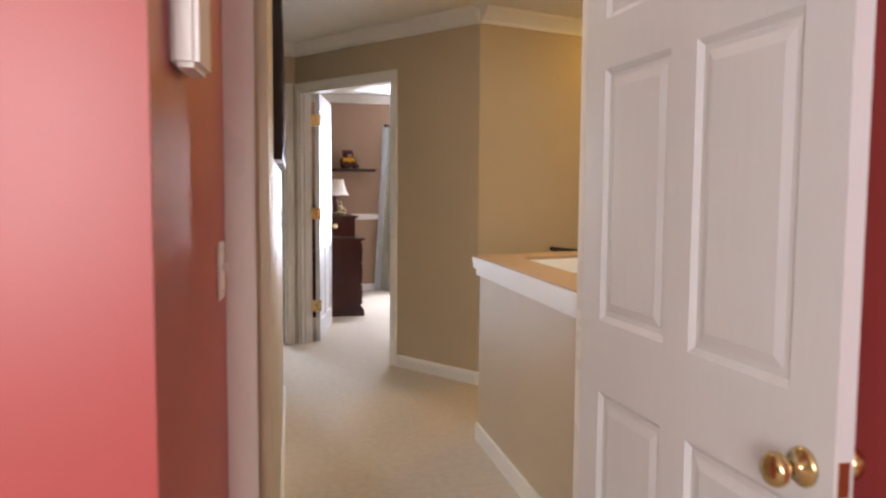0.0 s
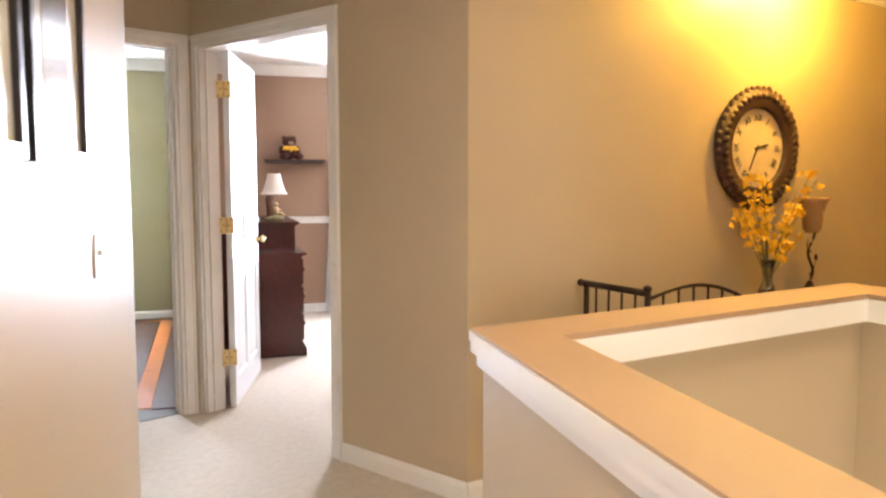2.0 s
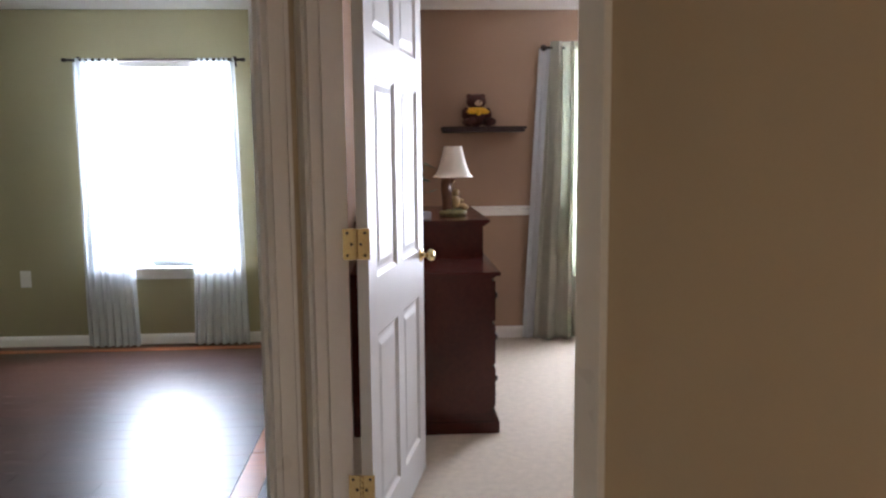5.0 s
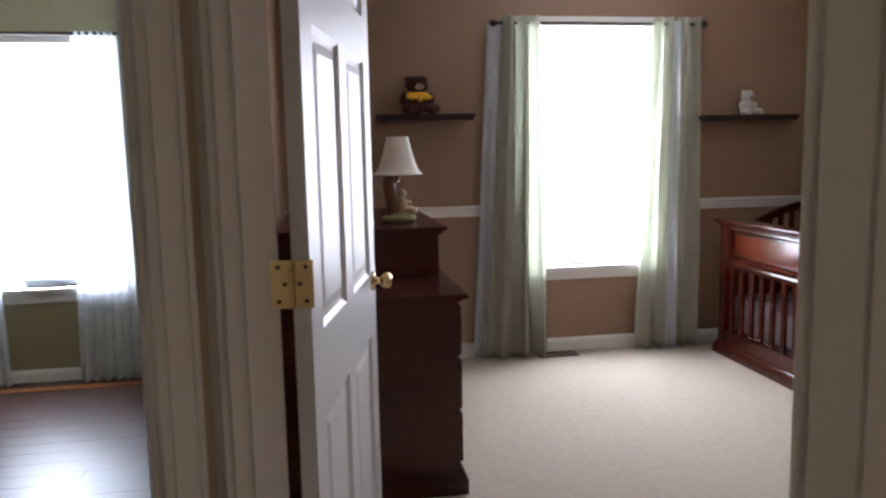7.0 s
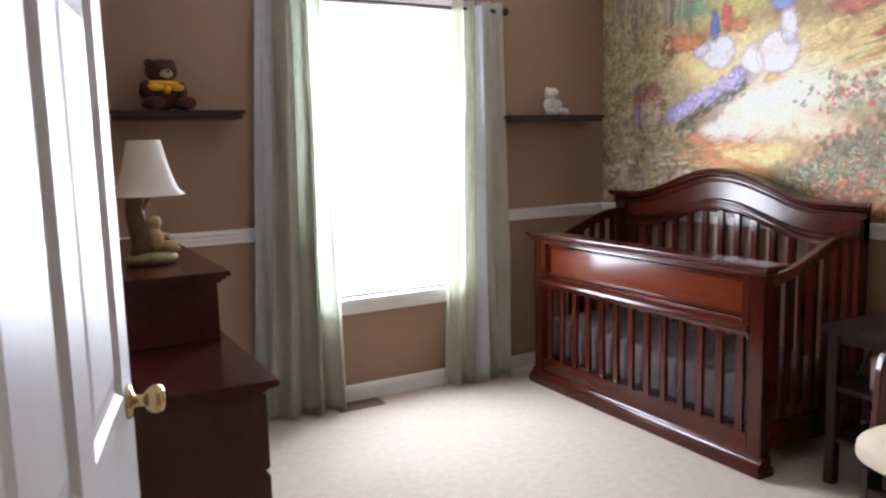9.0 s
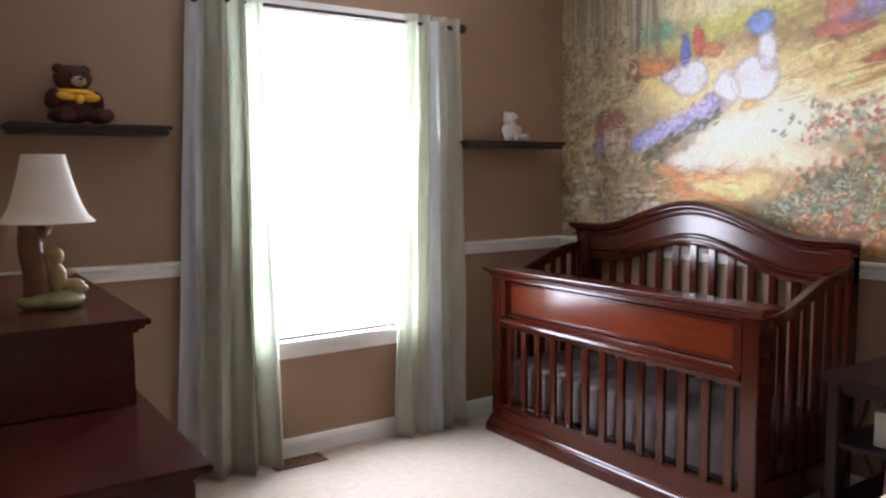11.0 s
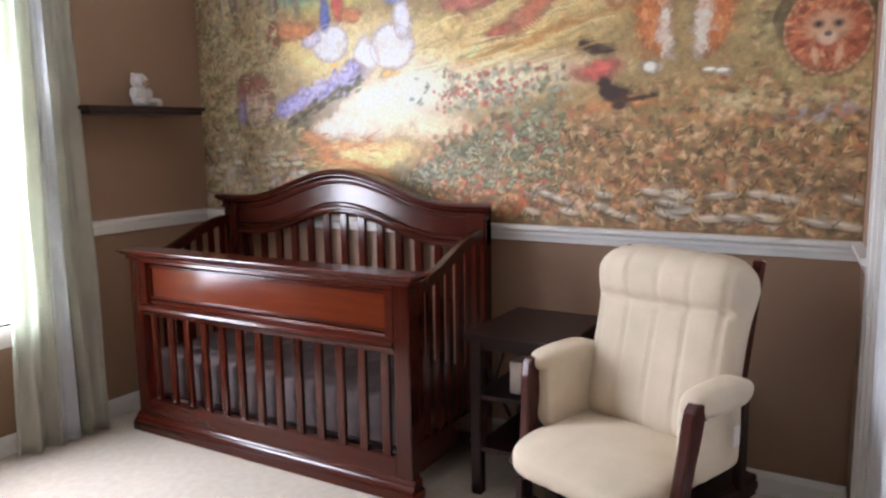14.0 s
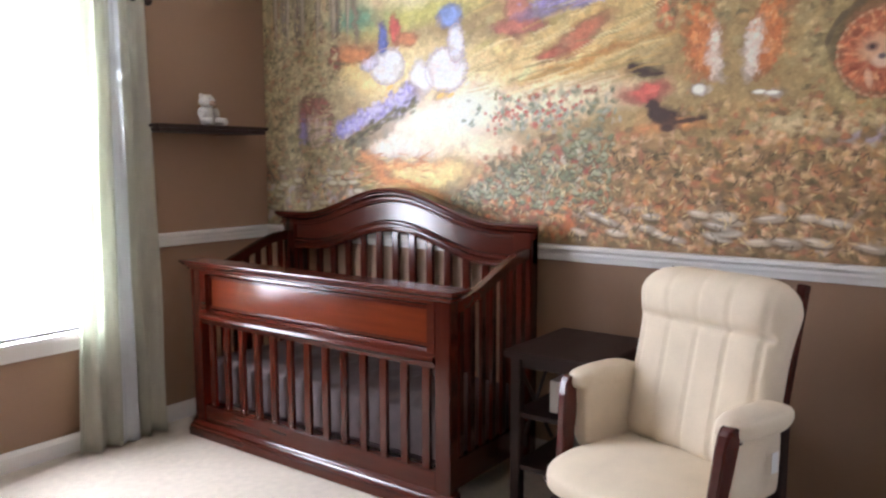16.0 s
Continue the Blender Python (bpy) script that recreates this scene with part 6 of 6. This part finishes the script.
def iron_bench(m):
    """An iron seat whose end rail butts towards the wall, with an arched back."""
    b = thing("iron_settee", "dark bronze iron settee with tubular rails and thin bars", "bench", m)
    h = 0.87
    bm = bmesh.new()
    tube(bm, [(0, -0.03, h), (0, -0.41, h)], 0.014, 10)
    blob(bm, (0, -0.022, h), (0.017, 0.012, 0.017), 10)
    part("end_rail", bm, IRON, b, smooth=True)
    bm = bmesh.new()
    tube(bm, [(0, -0.04, 0.72), (0, -0.40, 0.72)], 0.008, 8)
    part("lower_end_rail", bm, IRON, b, smooth=True)
    for x, y, top in ((0, -0.41, 0.89), (0, -0.06, 0.865), (0.62, -0.41, 0.80)):
        bm = bmesh.new()
        tube(bm, [(x, y, 0), (x, y, top)], 0.013, 10)
        blob(bm, (x, y, top), (0.018, 0.018, 0.014), 10)
        part("post", bm, IRON, b, smooth=True)
    for k in range(4):
        bm = bmesh.new()
        tube(bm, [(0, -0.12 - k * 0.075, 0.42), (0, -0.12 - k * 0.075, h)], 0.005, 7)
        part("bar", bm, IRON, b)
    arc = lambda u: 0.845 + 0.05 * math.sin(math.pi * u) - 0.05 * u * u
    bm = bmesh.new()
    tube(bm, [(0.62 * u, -0.41, arc(u)) for u in steps(0, 1, 12)], 0.008, 8)
    part("arched_top", bm, IRON, b, smooth=True)
    bm = bmesh.new()
    tube(bm, [(0, -0.41, 0.72), (0.62, -0.41, 0.70)], 0.008, 8)
    part("back_rail", bm, IRON, b, smooth=True)
    for k in range(6):
        u = (k + 1) / 7
        bm = bmesh.new()
        tube(bm, [(0.62 * u, -0.41, 0.42), (0.62 * u, -0.41, arc(u))], 0.005, 7)
        part("bar", bm, IRON, b)
    part("seat", boxes((-0.01, -0.42, 0.40, 0.63, -0.05, 0.42)), IRON, b)


iron_bench(m_ck @ pose(0.575, 0, 0))

# ---- red room ----
m_re, _ = frame_of(T(-4.015, -8.43), T(-3.935, -7.75))
switch(m_re @ pose(0.58, 0, 1.10), "white toggle light switch on the dark red wall")
ch = thing("door_chime", "white plastic door chime cover high on the red wall", "door chime", m_re)
part("cover", boxes((0.12, -0.04, 1.43, 0.24, -0.001, 1.72)), PLASTIC, ch, bevel=0.008)
moulding("baseboard_red_room", BASE, (T(-4.015, -8.43), T(-3.935, -7.83), BASE), ((-8, -8.55), T(-4.015, -8.43), BASE))

m_rd, _ = frame_of(RD0, RD1)
sp = thing("strike_plate", "small brass strike plate let into the white door jamb", "strike plate", m_rd)
part("plate", boxes((0.0580, 0.072, 0.79, 0.0605, 0.100, 0.86)), BRASS, sp)
part("latch_hole", boxes((0.0605, 0.079, 0.81, 0.0608, 0.093, 0.84)), BLACK, sp)

# ---- green room ----
rod("green_room_curtain_rod", "thin dark curtain rod with sheer panels over the green room window", -5.30, -4.14, -0.07, 1.965, IRON, 0.014)
curtain("sheer_curtain", "white sheer curtain panel hanging to the dark wood floor", (-5.25, -4.96), (-5.26, -4.91), 0.02, 1.975, -0.075, 7, 0.02, GAUZE, 21)["category"] = "curtain"
curtain("sheer_curtain", "white sheer curtain panel hanging to the dark wood floor", (-4.45, -4.19), (-4.54, -4.16), 0.02, 1.975, -0.075, 7, 0.02, GAUZE, 27)["category"] = "curtain"
for x, z in ((-5.69, 0.49),):
    o = thing("wall_outlet", "white wall outlet on the green wall", "outlet", pose(x, 0, z))
    part("plate", boxes((-0.036, -0.006, -0.058, 0.036, -0.001, 0.058)), PLASTIC, o, bevel=0.002)
    for k in (-0.022, 0.022):
        part("socket", boxes((-0.014, -0.008, k - 0.014, 0.014, -0.006, k + 0.014)), PLASTIC, o, bevel=0.001)
T0, T1 = T(-3.43, -3.13), T(-4.52, -3.64)


def edge_x(y):
    """Where the wood floor ends towards the hall, along x."""
    return min(-3.475, T0[0] - 0.04 - (T0[1] - y) / (T0[1] - T1[1]) * (T0[0] - T1[0])) if y < T0[1] else -3.475


bm = bmesh.new()
pts = [(-7.9, -0.002), (-7.9, -3.70), (edge_x(-3.70), -3.70), (edge_x(T0[1]), T0[1]), (-3.475, T0[1]), (-3.475, -0.002)]
up, dn = [bm.verts.new((*p, 0.004)) for p in pts], [bm.verts.new((*p, 0.001)) for p in pts]
bm.faces.new(up), bm.faces.new(dn[::-1])
for k in range(len(pts)):
    j = (k + 1) % len(pts)
    bm.faces.new((up[k], dn[k], dn[j], up[j]))
wf = structure("wood_floor", bm, PLANK, label="dark polished wood plank floor with an orange border strip")


def board(name, x0, x1, y0, y1, material, label=""):
    cut0, cut1 = min(x1, edge_x(y0)), min(x1, edge_x(y1))
    bm = bmesh.new()
    v = [bm.verts.new(p) for z in (0.0045, 0.0125) for p in ((x0, y0, z), (cut0, y0, z), (cut1, y1, z), (x0, y1, z))]
    for f in ((0, 3, 2, 1), (4, 5, 6, 7), (0, 1, 5, 4), (1, 2, 6, 5), (2, 3, 7, 6), (3, 0, 4, 7)):
        bm.faces.new([v[i] for i in f])
    part(name, bm, material, wf, label)


rng = random.Random(3)
y = -3.68
while y < -0.30:
    x = -6.7 - rng.random() * 0.8
    while x < -3.79:
        e = min(-3.77, x + rng.choice((0.9, 1.2, 1.5)))
        if e - x > 0.06:
            board("plank", x, e - 0.002, y + 0.001, y + 0.119, PLANK)
        x = e
    y += 0.12
board("border_strip", -7.5, -3.77, -0.185, -0.115, INLAY, "orange oak border strip")
board("border_strip", -3.768, -3.665, -3.02, -0.115, INLAY, "orange oak border strip")
board("outer_board", -7.5, -3.48, -0.11, -0.016, PLANK)
board("outer_board", -3.662, -3.48, -3.05, -0.115, PLANK)

# ---- small things in the nursery ----
LEAF = mat("dark_green_leaf", (0.045, 0.09, 0.035), 0.4, var=0.2, scale=20, fine=120, bump=0.1)
POT = mat("brown_ceramic_pot", (0.12, 0.06, 0.04), 0.35, var=0.1, scale=12, fine=90, bump=0.05)
pl = thing("potted_plant", "small leafy green plant in a brown pot on the dresser", "plant", pose(-3.03, -1.02, 0.982))
bm = bmesh.new()
lathe(bm, [(0.045, 0), (0.06, 0.09), (0.065, 0.10), (0.055, 0.10), (0.05, 0.085)], (0, 0, 0), 20)
part("pot", bm, POT, pl, smooth=True)
rng = random.Random(21)
for k in range(26):
    bm = bmesh.new()
    a, rise, reach = rng.uniform(0, math.tau), rng.uniform(0.10, 0.32), rng.uniform(0.03, 0.11)
    tip = Vector((math.cos(a) * reach, math.sin(a) * reach, rise))
    tube(bm, [(0, 0, 0.09), tip * 0.6 + Vector((0, 0, 0.05)), tip], 0.0015, 4)
    d = Vector((math.cos(a), math.sin(a), rng.uniform(-0.6, 0.3))).normalized()
    sd = d.cross(Vector((0, 0, 1))).normalized() * 0.017
    pts = [tip, tip + d * 0.02 + sd * 0.9, tip + d * 0.045 + sd, tip + d * 0.075, tip + d * 0.045 - sd, tip + d * 0.02 - sd * 0.9]
    mid = bm.verts.new(tip + d * 0.035 - Vector((0, 0, 0.006)))
    vs = [bm.verts.new(p) for p in pts]
    for i in range(6):
        bm.faces.new((mid, vs[i], vs[(i + 1) % 6]))
    part("leaf", bm, LEAF, pl)
ty = thing("wipes_box", "pale blue and white box on the dresser top", "box", pose(-3.02, -1.32, 0.9805))
part("body", boxes((-0.09, -0.05, 0, 0.09, 0.05, 0.035)), mat("pale_blue_card", (0.55, 0.62, 0.70), 0.5, var=0.03, scale=9, fine=90, bump=0.02), ty, bevel=0.004)
bk = thing("white_box", "small white box on the side table's shelf", "box", pose(-0.40, -2.12, 0.3885))
part("body", boxes((-0.06, -0.09, 0, 0.06, 0.09, 0.12)), PLASTIC, bk, bevel=0.003)
